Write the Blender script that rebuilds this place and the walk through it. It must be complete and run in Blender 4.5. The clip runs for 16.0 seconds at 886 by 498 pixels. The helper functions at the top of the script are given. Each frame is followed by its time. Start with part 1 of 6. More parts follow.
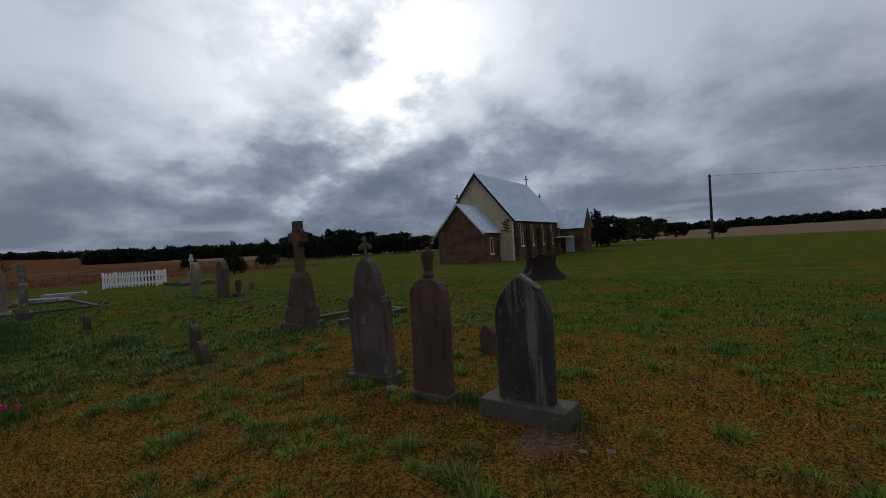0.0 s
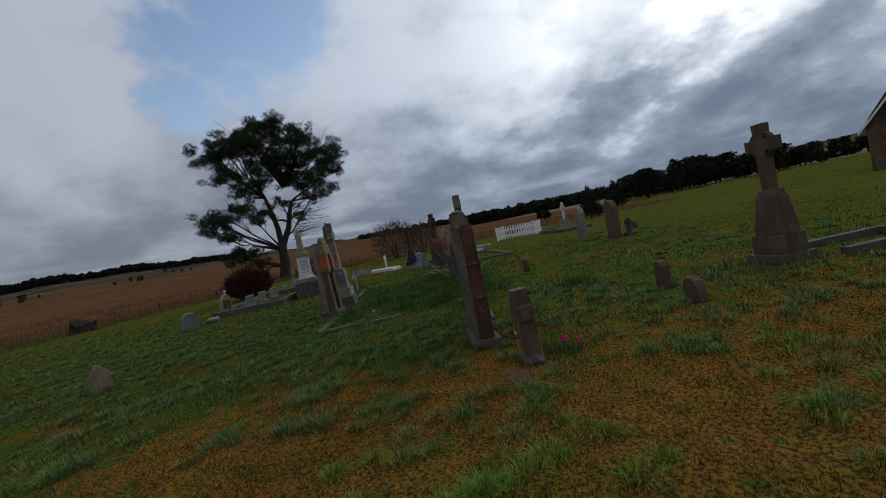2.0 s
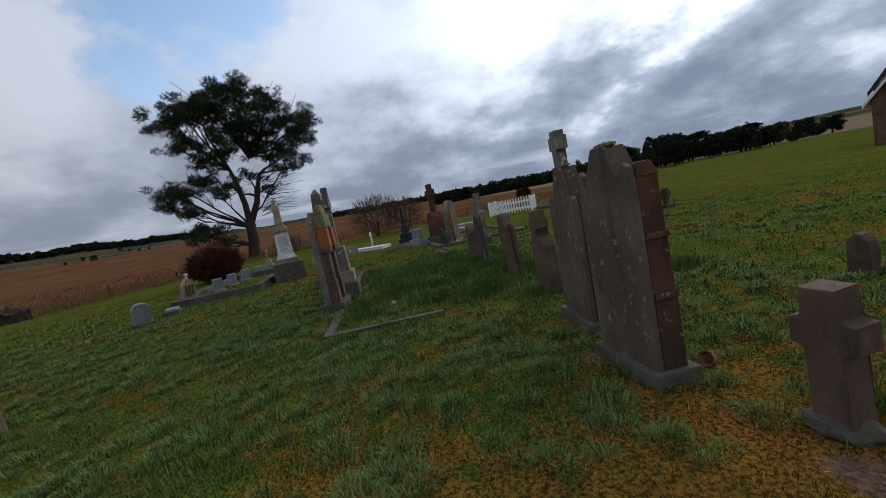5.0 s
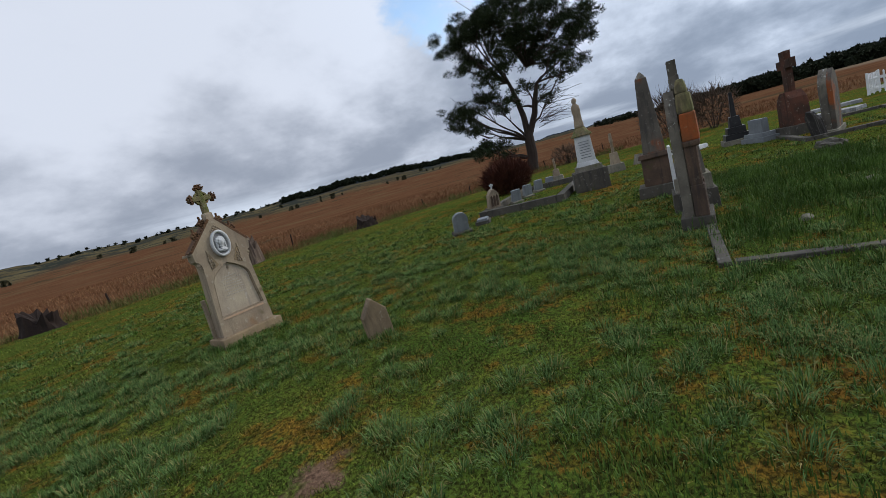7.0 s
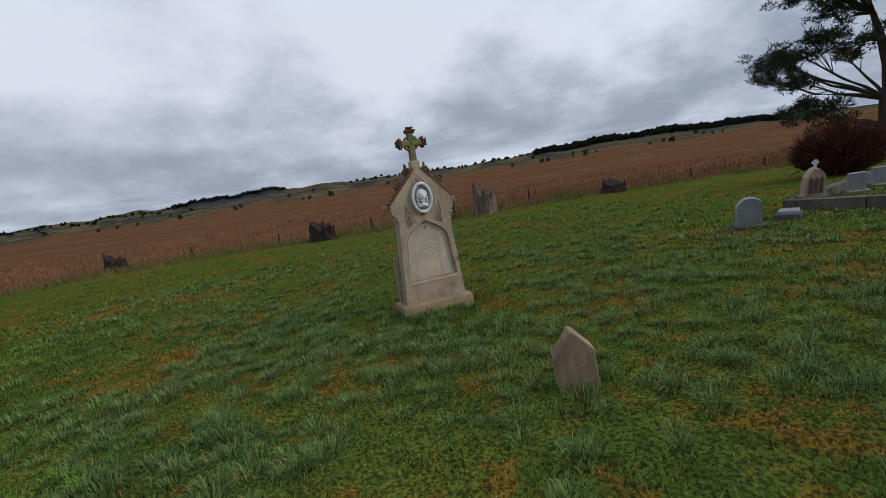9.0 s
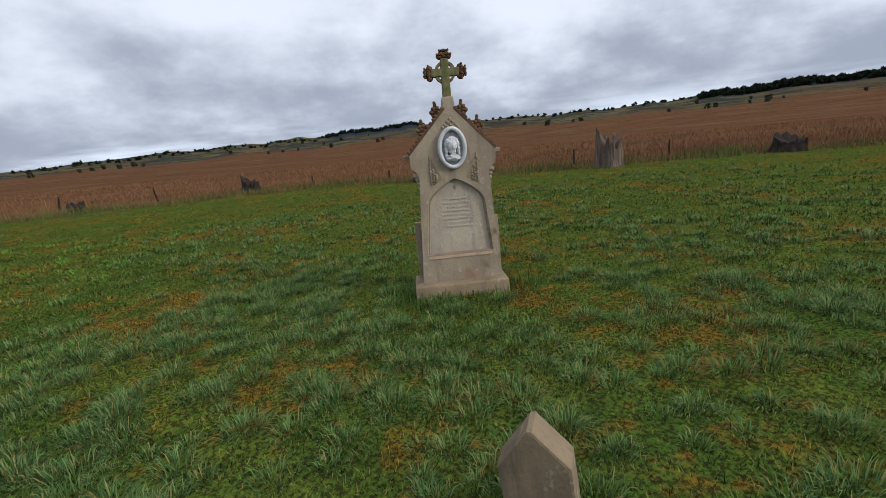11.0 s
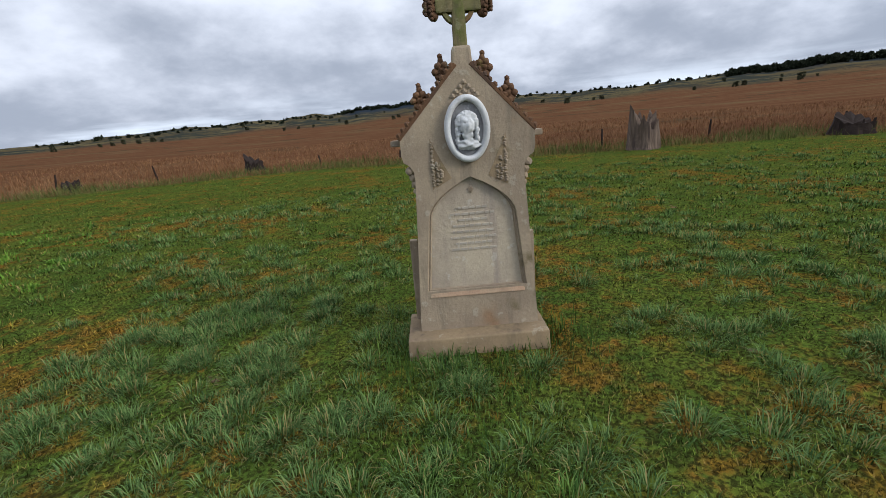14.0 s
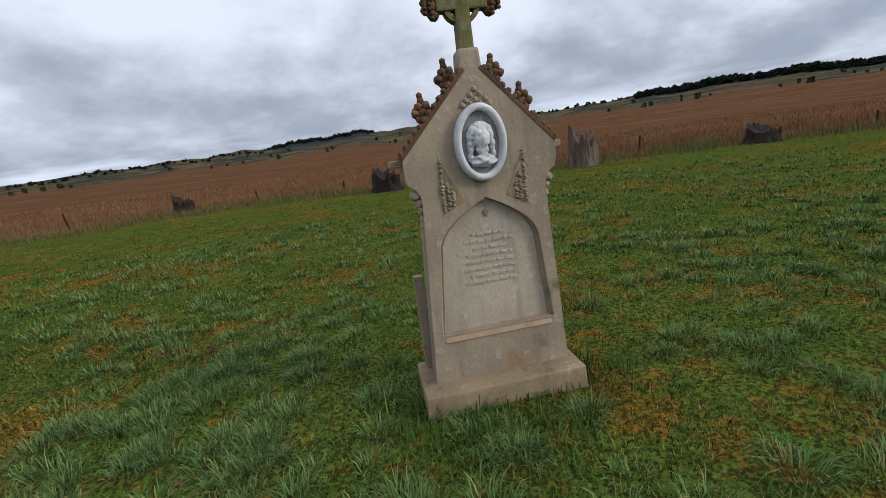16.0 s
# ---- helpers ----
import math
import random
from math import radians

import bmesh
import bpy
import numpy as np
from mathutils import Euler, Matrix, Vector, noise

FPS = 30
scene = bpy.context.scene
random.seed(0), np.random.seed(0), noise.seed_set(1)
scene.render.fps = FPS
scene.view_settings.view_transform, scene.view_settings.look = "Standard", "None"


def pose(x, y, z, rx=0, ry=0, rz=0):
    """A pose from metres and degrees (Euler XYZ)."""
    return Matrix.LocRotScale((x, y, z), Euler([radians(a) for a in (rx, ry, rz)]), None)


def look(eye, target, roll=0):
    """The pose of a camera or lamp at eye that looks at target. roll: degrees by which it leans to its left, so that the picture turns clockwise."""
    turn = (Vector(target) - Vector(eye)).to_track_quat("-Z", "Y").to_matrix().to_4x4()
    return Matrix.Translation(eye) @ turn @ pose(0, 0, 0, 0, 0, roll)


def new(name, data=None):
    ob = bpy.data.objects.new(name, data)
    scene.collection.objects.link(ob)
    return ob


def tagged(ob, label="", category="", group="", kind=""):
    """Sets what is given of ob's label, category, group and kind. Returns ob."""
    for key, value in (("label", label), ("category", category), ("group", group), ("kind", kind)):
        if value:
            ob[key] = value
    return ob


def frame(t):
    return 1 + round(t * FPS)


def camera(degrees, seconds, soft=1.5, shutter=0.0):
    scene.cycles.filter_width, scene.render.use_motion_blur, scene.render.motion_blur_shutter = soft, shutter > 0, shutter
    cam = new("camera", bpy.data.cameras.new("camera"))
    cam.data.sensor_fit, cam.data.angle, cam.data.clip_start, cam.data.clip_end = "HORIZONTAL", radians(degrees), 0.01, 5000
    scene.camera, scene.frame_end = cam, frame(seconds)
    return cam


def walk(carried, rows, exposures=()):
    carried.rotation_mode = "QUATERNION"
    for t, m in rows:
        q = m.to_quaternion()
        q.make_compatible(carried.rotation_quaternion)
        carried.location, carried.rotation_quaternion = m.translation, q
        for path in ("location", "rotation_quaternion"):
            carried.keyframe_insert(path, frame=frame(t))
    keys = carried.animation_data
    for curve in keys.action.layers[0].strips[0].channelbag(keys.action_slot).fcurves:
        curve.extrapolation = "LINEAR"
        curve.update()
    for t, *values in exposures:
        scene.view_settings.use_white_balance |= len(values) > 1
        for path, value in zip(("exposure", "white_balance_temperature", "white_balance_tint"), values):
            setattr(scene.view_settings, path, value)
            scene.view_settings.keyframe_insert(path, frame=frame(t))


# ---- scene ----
cam = camera(91.3, 16.0, soft=0.6)
PATH = [
    (0, (-3.132, 3.744, 1.417), (-4.494, 5.209, 1.399), -3.3),
    (0.5, (-3.556, 3.522, 1.416), (-5.06, 4.84, 1.422), 0.9),
    (1, (-3.919, 3.13, 1.437), (-5.656, 4.123, 1.423), -4.1),
    (1.5, (-4.3, 2.842, 1.414), (-6.217, 3.412, 1.422), -7.3),
    (2, (-4.762, 2.562, 1.407), (-6.755, 2.709, 1.329), -11.5),
    (2.5, (-5.205, 2.381, 1.397), (-7.176, 2.684, 1.243), -10.3),
    (3, (-5.623, 2.271, 1.332), (-7.559, 2.746, 1.161), -9.8),
    (5.5, (-7.499, 1.273, 1.437), (-9.483, 1.382, 1.211), -11.3),
    (6, (-7.772, 0.96, 1.403), (-9.746, 0.779, 1.137), -9.2),
    (6.5, (-8.169, 0.644, 1.409), (-10.054, 0.074, 1.061), -11.1),
    (7, (-8.47, 0.242, 1.426), (-10.211, -0.694, 1.121), -15.6),
    (7.5, (-8.861, -0.041, 1.441), (-10.613, -0.947, 1.113), -14.0),
    (8, (-9.288, -0.267, 1.444), (-10.865, -1.466, 1.17), -12.4),
    (8.5, (-9.588, -0.484, 1.443), (-10.872, -1.99, 1.155), -10.2),
    (9, (-9.957, -0.671, 1.472), (-10.959, -2.38, 1.201), -8.8),
    (9.5, (-10.415, -0.757, 1.433), (-11.2, -2.572, 1.135), -6.1),
    (12, (-11.73, -2.042, 1.42), (-12.096, -3.934, 0.886), -6.4),
    (12.5, (-11.784, -2.393, 1.38), (-12.172, -4.277, 0.832), -5.6),
    (13, (-11.884, -2.725, 1.413), (-12.275, -4.607, 0.861), -5.6),
    (13.5, (-11.871, -2.764, 1.433), (-12.239, -4.65, 0.881), -4.8),
    (14, (-11.849, -2.829, 1.436), (-12.206, -4.72, 0.891), -5.0),
    (14.5, (-11.677, -2.964, 1.411), (-12.13, -4.868, 1.001), -6.4),
    (15, (-11.485, -3.068, 1.429), (-12.06, -4.935, 1.0), -8.1),
    (15.5, (-11.482, -3.193, 1.396), (-12.102, -5.04, 0.943), -7.3),
    (16, (-11.57, -3.341, 1.411), (-12.194, -5.186, 0.956), -7.7),
]
walk(cam, [(t, look(eye, target, roll)) for t, eye, target, roll in PATH],
     exposures=[(0, -0.85), (1, -0.85), (1.6, -0.7), (2, -0.6), (2.5, -0.27), (3, -0.4), (5.5, -0.06), (7, 0.15), (9, 0.13), (12, 0.5), (14, 0.52), (14.5, 0.36), (15, 0.26), (16, 0.36)])

# world: broken cloud over a pale sky, sun behind the cloud
SUN_DIR = Vector((-0.72, 0.57, 0.42)).normalized()
CLOUD_AT = (2.1, 0.7, 0.0)
GAP_DIR = Vector((-0.84, -0.24, 0.48)).normalized()


def build_world():
    w = bpy.data.worlds.new("world")
    scene.world = w
    w.use_nodes = True
    nt = w.node_tree
    nt.nodes.clear()
    N, L = nt.nodes.new, nt.links.new

    def math_node(op, a, b=None, clamp=False):
        n = N("ShaderNodeMath")
        n.operation, n.use_clamp = op, clamp
        for i, v in enumerate((a, b)):
            if v is None:
                continue
            if isinstance(v, (int, float)):
                n.inputs[i].default_value = v
            else:
                L(v, n.inputs[i])
        return n.outputs[0]

    def mix(fac, a, b):
        n = N("ShaderNodeMix")
        n.data_type = "RGBA"
        for i, v in ((0, fac), (6, a), (7, b)):
            if isinstance(v, (int, float)):
                n.inputs[i].default_value = v
            elif isinstance(v, tuple):
                n.inputs[i].default_value = (*v, 1)
            else:
                L(v, n.inputs[i])
        return n.outputs[2]

    def ramp(v, lo, hi):
        n = N("ShaderNodeMapRange")
        n.interpolation_type = "SMOOTHSTEP"
        L(v, n.inputs[0])
        n.inputs[1].default_value, n.inputs[2].default_value = lo, hi
        return n.outputs[0]

    def noise_node(vec, scale, detail, rough, offset, stretch=(1, 1, 1), lac=2.0):
        m = N("ShaderNodeMapping")
        m.inputs[1].default_value, m.inputs[3].default_value = offset, stretch
        L(vec, m.inputs[0])
        n = N("ShaderNodeTexNoise")
        L(m.outputs[0], n.inputs["Vector"])
        n.inputs["Scale"].default_value, n.inputs["Detail"].default_value = scale, detail
        n.inputs["Roughness"].default_value, n.inputs["Lacunarity"].default_value = rough, lac
        n.inputs["Distortion"].default_value = 0.0
        return n.outputs["Fac"]

    tc = N("ShaderNodeTexCoord").outputs["Generated"]
    sky = N("ShaderNodeTexSky")
    sky.sky_type, sky.sun_disc = "NISHITA", False
    sky.sun_elevation = math.asin(SUN_DIR.z)
    sky.sun_rotation = math.atan2(SUN_DIR.x, SUN_DIR.y)
    sky.air_density, sky.dust_density = 1.0, 0.6
    sep = N("ShaderNodeSeparateXYZ")
    L(tc, sep.inputs[0])
    x, y, z = sep.outputs
    dot = N("ShaderNodeVectorMath")
    dot.operation = "DOT_PRODUCT"
    L(tc, dot.inputs[0])
    dot.inputs[1].default_value = SUN_DIR
    near = math_node("MAXIMUM", dot.outputs["Value"], 0.0)
    wide = math_node("POWER", near, 2.5)
    glow = math_node("POWER", near, 12.0)
    core = math_node("POWER", near, 40.0)
    # the cloud deck lies flat overhead, so its masses draw together towards the horizon
    height = math_node("ADD", math_node("MAXIMUM", z, 0.0), 0.42)
    deck = N("ShaderNodeCombineXYZ")
    L(math_node("DIVIDE", x, height), deck.inputs[0])
    L(math_node("DIVIDE", y, height), deck.inputs[1])
    deck = deck.outputs[0]
    big = noise_node(deck, 0.95, 3.0, 0.5, CLOUD_AT)
    n1 = noise_node(deck, 2.3, 12.0, 0.60, (3.3, 1.2, 0.4))
    n2 = noise_node(deck, 2.3, 7.0, 0.52, (3.3 - 0.15, 1.2 + 0.12, 0.4))
    relief = math_node("MULTIPLY", math_node("SUBTRACT", n1, n2), 2.3)
    mass = math_node("MULTIPLY", math_node("SUBTRACT", big, 0.5), 1.2)
    bank = math_node("MULTIPLY", math_node("SUBTRACT", ramp(z, 0.05, 0.36), 0.50), 1.05)
    shade = ramp(math_node("ADD", math_node("ADD", math_node("ADD", relief, mass), bank), 0.5), -0.3, 1.2)
    dark_c = mix(wide, (0.28, 0.32, 0.40), (0.235, 0.305, 0.42))
    light_c = mix(wide, (0.63, 0.68, 0.785), (0.86, 1.0, 1.22))
    cloud = mix(shade, dark_c, light_c)
    cloud = mix(math_node("MULTIPLY", glow, math_node("ADD", math_node("MULTIPLY", shade, 1.5), -0.55), True), cloud, (1.55, 1.62, 1.70))
    cloud = mix(math_node("MULTIPLY", core, math_node("MULTIPLY", ramp(n1, 0.46, 0.60), math_node("ADD", math_node("MULTIPLY", shade, 2.0), -0.9)), True), cloud, (2.5, 2.5, 2.5))
    low = ramp(z, 0.10, 0.03)
    band = noise_node(tc, 2.2, 5.0, 0.55, (0, 0, 0), (1, 1, 9))
    cloud = mix(math_node("MULTIPLY", low, ramp(band, 0.50, 0.70)), cloud, (0.62, 0.70, 0.82))
    # one ragged opening of blue sky in the west
    gap = N("ShaderNodeVectorMath")
    gap.operation = "DOT_PRODUCT"
    L(tc, gap.inputs[0])
    gap.inputs[1].default_value = GAP_DIR
    open_sky = math_node("POWER", math_node("MAXIMUM", gap.outputs["Value"], 0.0), 22.0)
    cover = math_node("ADD", math_node("MULTIPLY", big, 0.35), math_node("MULTIPLY", n1, 0.65))
    cover = math_node("SUBTRACT", math_node("ADD", cover, 0.15), math_node("MULTIPLY", open_sky, 0.27))
    gain = N("ShaderNodeMix")
    gain.data_type, gain.blend_type = "RGBA", "MULTIPLY"
    gain.inputs[0].default_value = 1.0
    L(sky.outputs[0], gain.inputs[6])
    gain.inputs[7].default_value = (0.2, 0.2, 0.2, 1)
    col = mix(ramp(cover, 0.36, 0.46), gain.outputs[2], cloud)
    bg = N("ShaderNodeBackground")
    bg.inputs[1].default_value = 1.0
    L(col, bg.inputs[0])
    o = N("ShaderNodeOutputWorld")
    L(bg.outputs[0], o.inputs[0])


build_world()
sun_data = bpy.data.lights.new("sun", "SUN")
sun_data.energy, sun_data.angle, sun_data.color = 1.4, radians(14), (1.0, 0.95, 0.87)
sun = new("sun", sun_data)
sun.matrix_world = look((0, 0, 50), Vector((0, 0, 50)) - SUN_DIR)

# materials
class Graph:
    def __init__(self, name, rough=0.9, metal=0.0, gloss=0.18):
        self.m = bpy.data.materials.new(name)
        self.m.use_nodes = True
        self.nt = self.m.node_tree
        self.bsdf = self.nt.nodes["Principled BSDF"]
        self.bsdf.inputs["Roughness"].default_value = rough
        self.bsdf.inputs["Metallic"].default_value = metal
        self.bsdf.inputs["Specular IOR Level"].default_value = gloss
        self.obj = None

    def n(self, kind):
        return self.nt.nodes.new(kind)

    def link(self, a, b):
        self.nt.links.new(a, b)

    def coord(self, world=False):
        if world:
            return self.n("ShaderNodeNewGeometry").outputs["Position"]
        tc = self.n("ShaderNodeTexCoord").outputs["Object"]
        info = self.n("ShaderNodeObjectInfo").outputs["Random"]
        add = self.n("ShaderNodeVectorMath")
        sc = self.n("ShaderNodeMath")
        sc.operation = "MULTIPLY"
        sc.inputs[1].default_value = 37.0
        self.link(info, sc.inputs[0])
        self.link(tc, add.inputs[0])
        self.link(sc.outputs[0], add.inputs[1])
        return add.outputs[0]

    def noise(self, vec, scale, detail=4.0, rough=0.55, stretch=(1, 1, 1), offset=(0, 0, 0)):
        m = self.n("ShaderNodeMapping")
        m.inputs[1].default_value, m.inputs[3].default_value = offset, stretch
        self.link(vec, m.inputs[0])
        t = self.n("ShaderNodeTexNoise")
        self.link(m.outputs[0], t.inputs["Vector"])
        t.inputs["Scale"].default_value, t.inputs["Detail"].default_value = scale, detail
        t.inputs["Roughness"].default_value = rough
        return t.outputs["Fac"]

    def ramp(self, v, lo, hi, a=0.0, b=1.0):
        r = self.n("ShaderNodeMapRange")
        r.interpolation_type = "SMOOTHSTEP"
        self.link(v, r.inputs[0])
        for i, k in enumerate((lo, hi, a, b)):
            r.inputs[i + 1].default_value = k
        return r.outputs[0]

    def mix(self, fac, a, b):
        x = self.n("ShaderNodeMix")
        x.data_type = "RGBA"
        for i, v in ((0, fac), (6, a), (7, b)):
            if isinstance(v, (int, float)):
                x.inputs[i].default_value = v
            elif isinstance(v, tuple):
                x.inputs[i].default_value = (*v, 1)
            else:
                self.link(v, x.inputs[i])
        return x.outputs[2]

    def op(self, kind, a, b):
        x = self.n("ShaderNodeMath")
        x.operation = kind
        for i, v in enumerate((a, b)):
            if isinstance(v, (int, float)):
                x.inputs[i].default_value = v
            else:
                self.link(v, x.inputs[i])
        return x.outputs[0]

    def colour(self, c):
        if isinstance(c, tuple):
            self.bsdf.inputs["Base Color"].default_value = (*c, 1)
        else:
            self.link(c, self.bsdf.inputs["Base Color"])

    def bump(self, v, strength, dist=0.01):
        b = self.n("ShaderNodeBump")
        b.inputs["Strength"].default_value, b.inputs["Distance"].default_value = strength, dist
        self.link(v, b.inputs["Height"])
        self.link(b.outputs[0], self.bsdf.inputs["Normal"])


def stone(name, base, second, lichen=(0.5, 0.52, 0.45), spots=0.5, moss=None, moss_at=0.6, streak=0.5, rough=0.92, streak_col=(0.03, 0.03, 0.032), red=None, red_at=0.55):
    g = Graph(name, rough)
    c = g.coord()
    big = g.noise(c, 2.3, 5)
    grain = g.noise(c, 45, 6, 0.7)
    col = g.mix(g.ramp(big, 0.35, 0.65), base, second)
    if red:
        col = g.mix(g.ramp(g.noise(c, 1.7, 4, 0.6, (1, 1, 0.8), (7, 3, 1)), red_at, red_at + 0.14), col, red)
    st = g.noise(c, 5.5, 5, 0.65, (1.6, 1.6, 0.16), (3, 1, 0))
    col = g.mix(g.op("MULTIPLY", g.ramp(st, 0.5, 0.68), streak), col, streak_col)
    if moss:
        col = g.mix(g.ramp(g.noise(c, 3.4, 6, 0.62, (1, 1, 1), (1, 9, 4)), moss_at, moss_at + 0.13), col, moss)
    sp = g.noise(c, 13, 5, 0.6, (1, 1, 1), (11, 2, 5))
    col = g.mix(g.op("MULTIPLY", g.ramp(sp, 0.61, 0.66), spots), col, lichen)
    col = g.mix(g.op("MULTIPLY", g.ramp(grain, 0.3, 0.75), 0.3), col, tuple(k * 0.45 for k in base))
    g.colour(col)
    g.bump(g.op("ADD", g.op("MULTIPLY", grain, 0.5), g.op("ADD", big, sp)), 0.55, 0.012)
    return g.m


def plain(name, col, rough=0.8, metal=0.0, var=0.35, scale=6.0, bump=0.3, stretch=(1, 1, 1), second=None):
    g = Graph(name, rough, metal)
    c = g.coord()
    n = g.noise(c, scale, 6, 0.6, stretch)
    f = g.noise(c, scale * 9, 4, 0.6, stretch)
    k = g.mix(g.ramp(n, 0.3, 0.7), col, second or tuple(v * (1 - var) for v in col))
    k = g.mix(g.op("MULTIPLY", g.ramp(f, 0.35, 0.75), 0.35), k, tuple(v * 0.55 for v in col))
    g.colour(k)
    g.bump(g.op("ADD", n, g.op("MULTIPLY", f, 0.4)), bump, 0.01)
    return g.m


M = {}
M["sand"] = stone("weathered_sandstone", (0.36, 0.29, 0.205), (0.26, 0.205, 0.15), (0.5, 0.48, 0.4), 0.3, moss=(0.15, 0.12, 0.065), moss_at=0.6, streak=0.55, streak_col=(0.12, 0.105, 0.085), red=(0.25, 0.15, 0.085), red_at=0.57)
M["sand_panel"] = stone("pale_sandstone_panel", (0.46, 0.39, 0.29), (0.34, 0.285, 0.225), (0.56, 0.53, 0.47), 0.35, streak=0.5, streak_col=(0.22, 0.185, 0.18))
M["tan"] = stone("tan_lichened_sandstone", (0.30, 0.222, 0.135), (0.21, 0.155, 0.10), (0.42, 0.38, 0.29), 0.4, streak=0.4, moss=(0.13, 0.11, 0.05), moss_at=0.62)
M["mossy"] = stone("mossy_sandstone", (0.15, 0.15, 0.06), (0.2, 0.16, 0.09), (0.3, 0.3, 0.2), 0.3, moss=(0.10, 0.12, 0.03), moss_at=0.5, streak=0.6, red=(0.2, 0.09, 0.05), red_at=0.58)
M["grey"] = stone("grey_lichened_stone", (0.21, 0.188, 0.155), (0.115, 0.103, 0.085), (0.52, 0.53, 0.48), 0.75, moss=(0.13, 0.14, 0.05), moss_at=0.66, streak=0.55)
M["grey_brown"] = stone("brown_grey_lichened_stone", (0.14, 0.108, 0.082), (0.085, 0.066, 0.052), (0.40, 0.40, 0.36), 0.35, moss=(0.16, 0.15, 0.12), moss_at=0.62, streak=0.5)
M["redstone"] = stone("red_sandstone", (0.12, 0.05, 0.032), (0.055, 0.036, 0.028), (0.4, 0.36, 0.3), 0.3, moss=(0.12, 0.11, 0.05), moss_at=0.64, streak=0.7, streak_col=(0.035, 0.022, 0.018))
M["orange"] = stone("orange_lichened_stone", (0.32, 0.09, 0.03), (0.17, 0.08, 0.04), (0.3, 0.3, 0.2), 0.35, moss=(0.15, 0.15, 0.06), moss_at=0.6, streak=0.45)
M["rust_grey"] = stone("grey_stone_with_orange_lichen", (0.13, 0.115, 0.095), (0.085, 0.075, 0.065), (0.3, 0.3, 0.25), 0.35, moss=(0.13, 0.13, 0.05), moss_at=0.66, streak=0.5, red=(0.30, 0.085, 0.028), red_at=0.47)
M["dark"] = stone("dark_weathered_stone", (0.06, 0.055, 0.052), (0.035, 0.033, 0.033), (0.4, 0.38, 0.35), 0.2, streak=0.45, streak_col=(0.35, 0.32, 0.3))
M["brown"] = stone("brown_sandstone", (0.13, 0.085, 0.06), (0.080, 0.056, 0.042), (0.3, 0.27, 0.22), 0.15, moss=(0.09, 0.08, 0.035), moss_at=0.64, streak=0.6)
M["marble"] = stone("white_marble", (0.64, 0.65, 0.66), (0.48, 0.49, 0.5), (0.4, 0.4, 0.38), 0.4, streak=0.3, rough=0.55, streak_col=(0.3, 0.3, 0.29))
M["granite"] = stone("blue_grey_granite", (0.22, 0.24, 0.255), (0.17, 0.185, 0.2), (0.35, 0.36, 0.36), 0.3, streak=0.2, rough=0.5)
M["black"] = stone("black_granite", (0.02, 0.02, 0.022), (0.03, 0.03, 0.032), (0.2, 0.2, 0.2), 0.15, streak=0.2, rough=0.35)
M["kerb"] = stone("concrete_kerb", (0.24, 0.22, 0.175), (0.15, 0.14, 0.11), (0.4, 0.4, 0.36), 0.4, moss=(0.1, 0.11, 0.04), moss_at=0.6, streak=0.3)
M["stained"] = stone("brown_stained_grey_stone", (0.13, 0.105, 0.092), (0.075, 0.058, 0.052), (0.36, 0.34, 0.31), 0.15, streak=0.75, streak_col=(0.04, 0.03, 0.028), moss=(0.24, 0.225, 0.20), moss_at=0.6)
M["kerb_dark"] = stone("dark_stone_kerb", (0.10, 0.09, 0.075), (0.07, 0.065, 0.055), (0.3, 0.3, 0.27), 0.4, moss=(0.07, 0.075, 0.03), moss_at=0.58, streak=0.5)
M["white_paint"] = plain("white_painted_timber", (0.78, 0.79, 0.80), 0.6, var=0.12, scale=3)
M["render_cream"] = plain("cream_render", (0.56, 0.48, 0.32), 0.9, var=0.22, scale=1.1, second=(0.43, 0.36, 0.25))
M["tin"] = plain("galvanised_roof", (0.60, 0.70, 0.82), 0.45, 0.45, var=0.2, scale=1.5, bump=0.1)
M["barge"] = plain("dark_barge_board", (0.045, 0.04, 0.04), 0.7)
M["glass_dark"] = plain("dark_leaded_glass", (0.02, 0.022, 0.026), 0.2, bump=0.05)
M["pole"] = plain("weathered_pole_timber", (0.055, 0.045, 0.04), 0.9, stretch=(1, 1, 0.1))
M["bark"] = plain("pine_bark", (0.055, 0.043, 0.035), 0.95, scale=5, bump=0.9, stretch=(1, 1, 0.25))
M["deadwood"] = plain("dead_grey_timber", (0.17, 0.125, 0.095), 0.95, scale=7, bump=1.0, stretch=(1.6, 1.6, 0.15), second=(0.045, 0.032, 0.028))
M["darkwood"] = plain("rotten_dark_timber", (0.032, 0.021, 0.017), 0.95, scale=6, bump=1.0, stretch=(1.4, 1.4, 0.3), second=(0.02, 0.014, 0.012))
M["wire"] = plain("rusty_wire", (0.06, 0.05, 0.045), 0.7, 0.5)
M["pink"] = plain("magenta_silk_petals", (0.5, 0.03, 0.16), 0.8, bump=0.1)
M["stain"] = stone("stained_grey_marble", (0.34, 0.34, 0.34), (0.2, 0.2, 0.21), (0.5, 0.5, 0.5), 0.3, streak=0.5, rough=0.7)
M["rust_moss"] = stone("rust_and_moss_sandstone", (0.16, 0.085, 0.045), (0.11, 0.06, 0.035), (0.28, 0.24, 0.15), 0.3, moss=(0.12, 0.12, 0.03), moss_at=0.56, streak=0.6)
M["letter"] = plain("worn_pale_lettering", (0.46, 0.41, 0.34), 0.9, var=0.25)
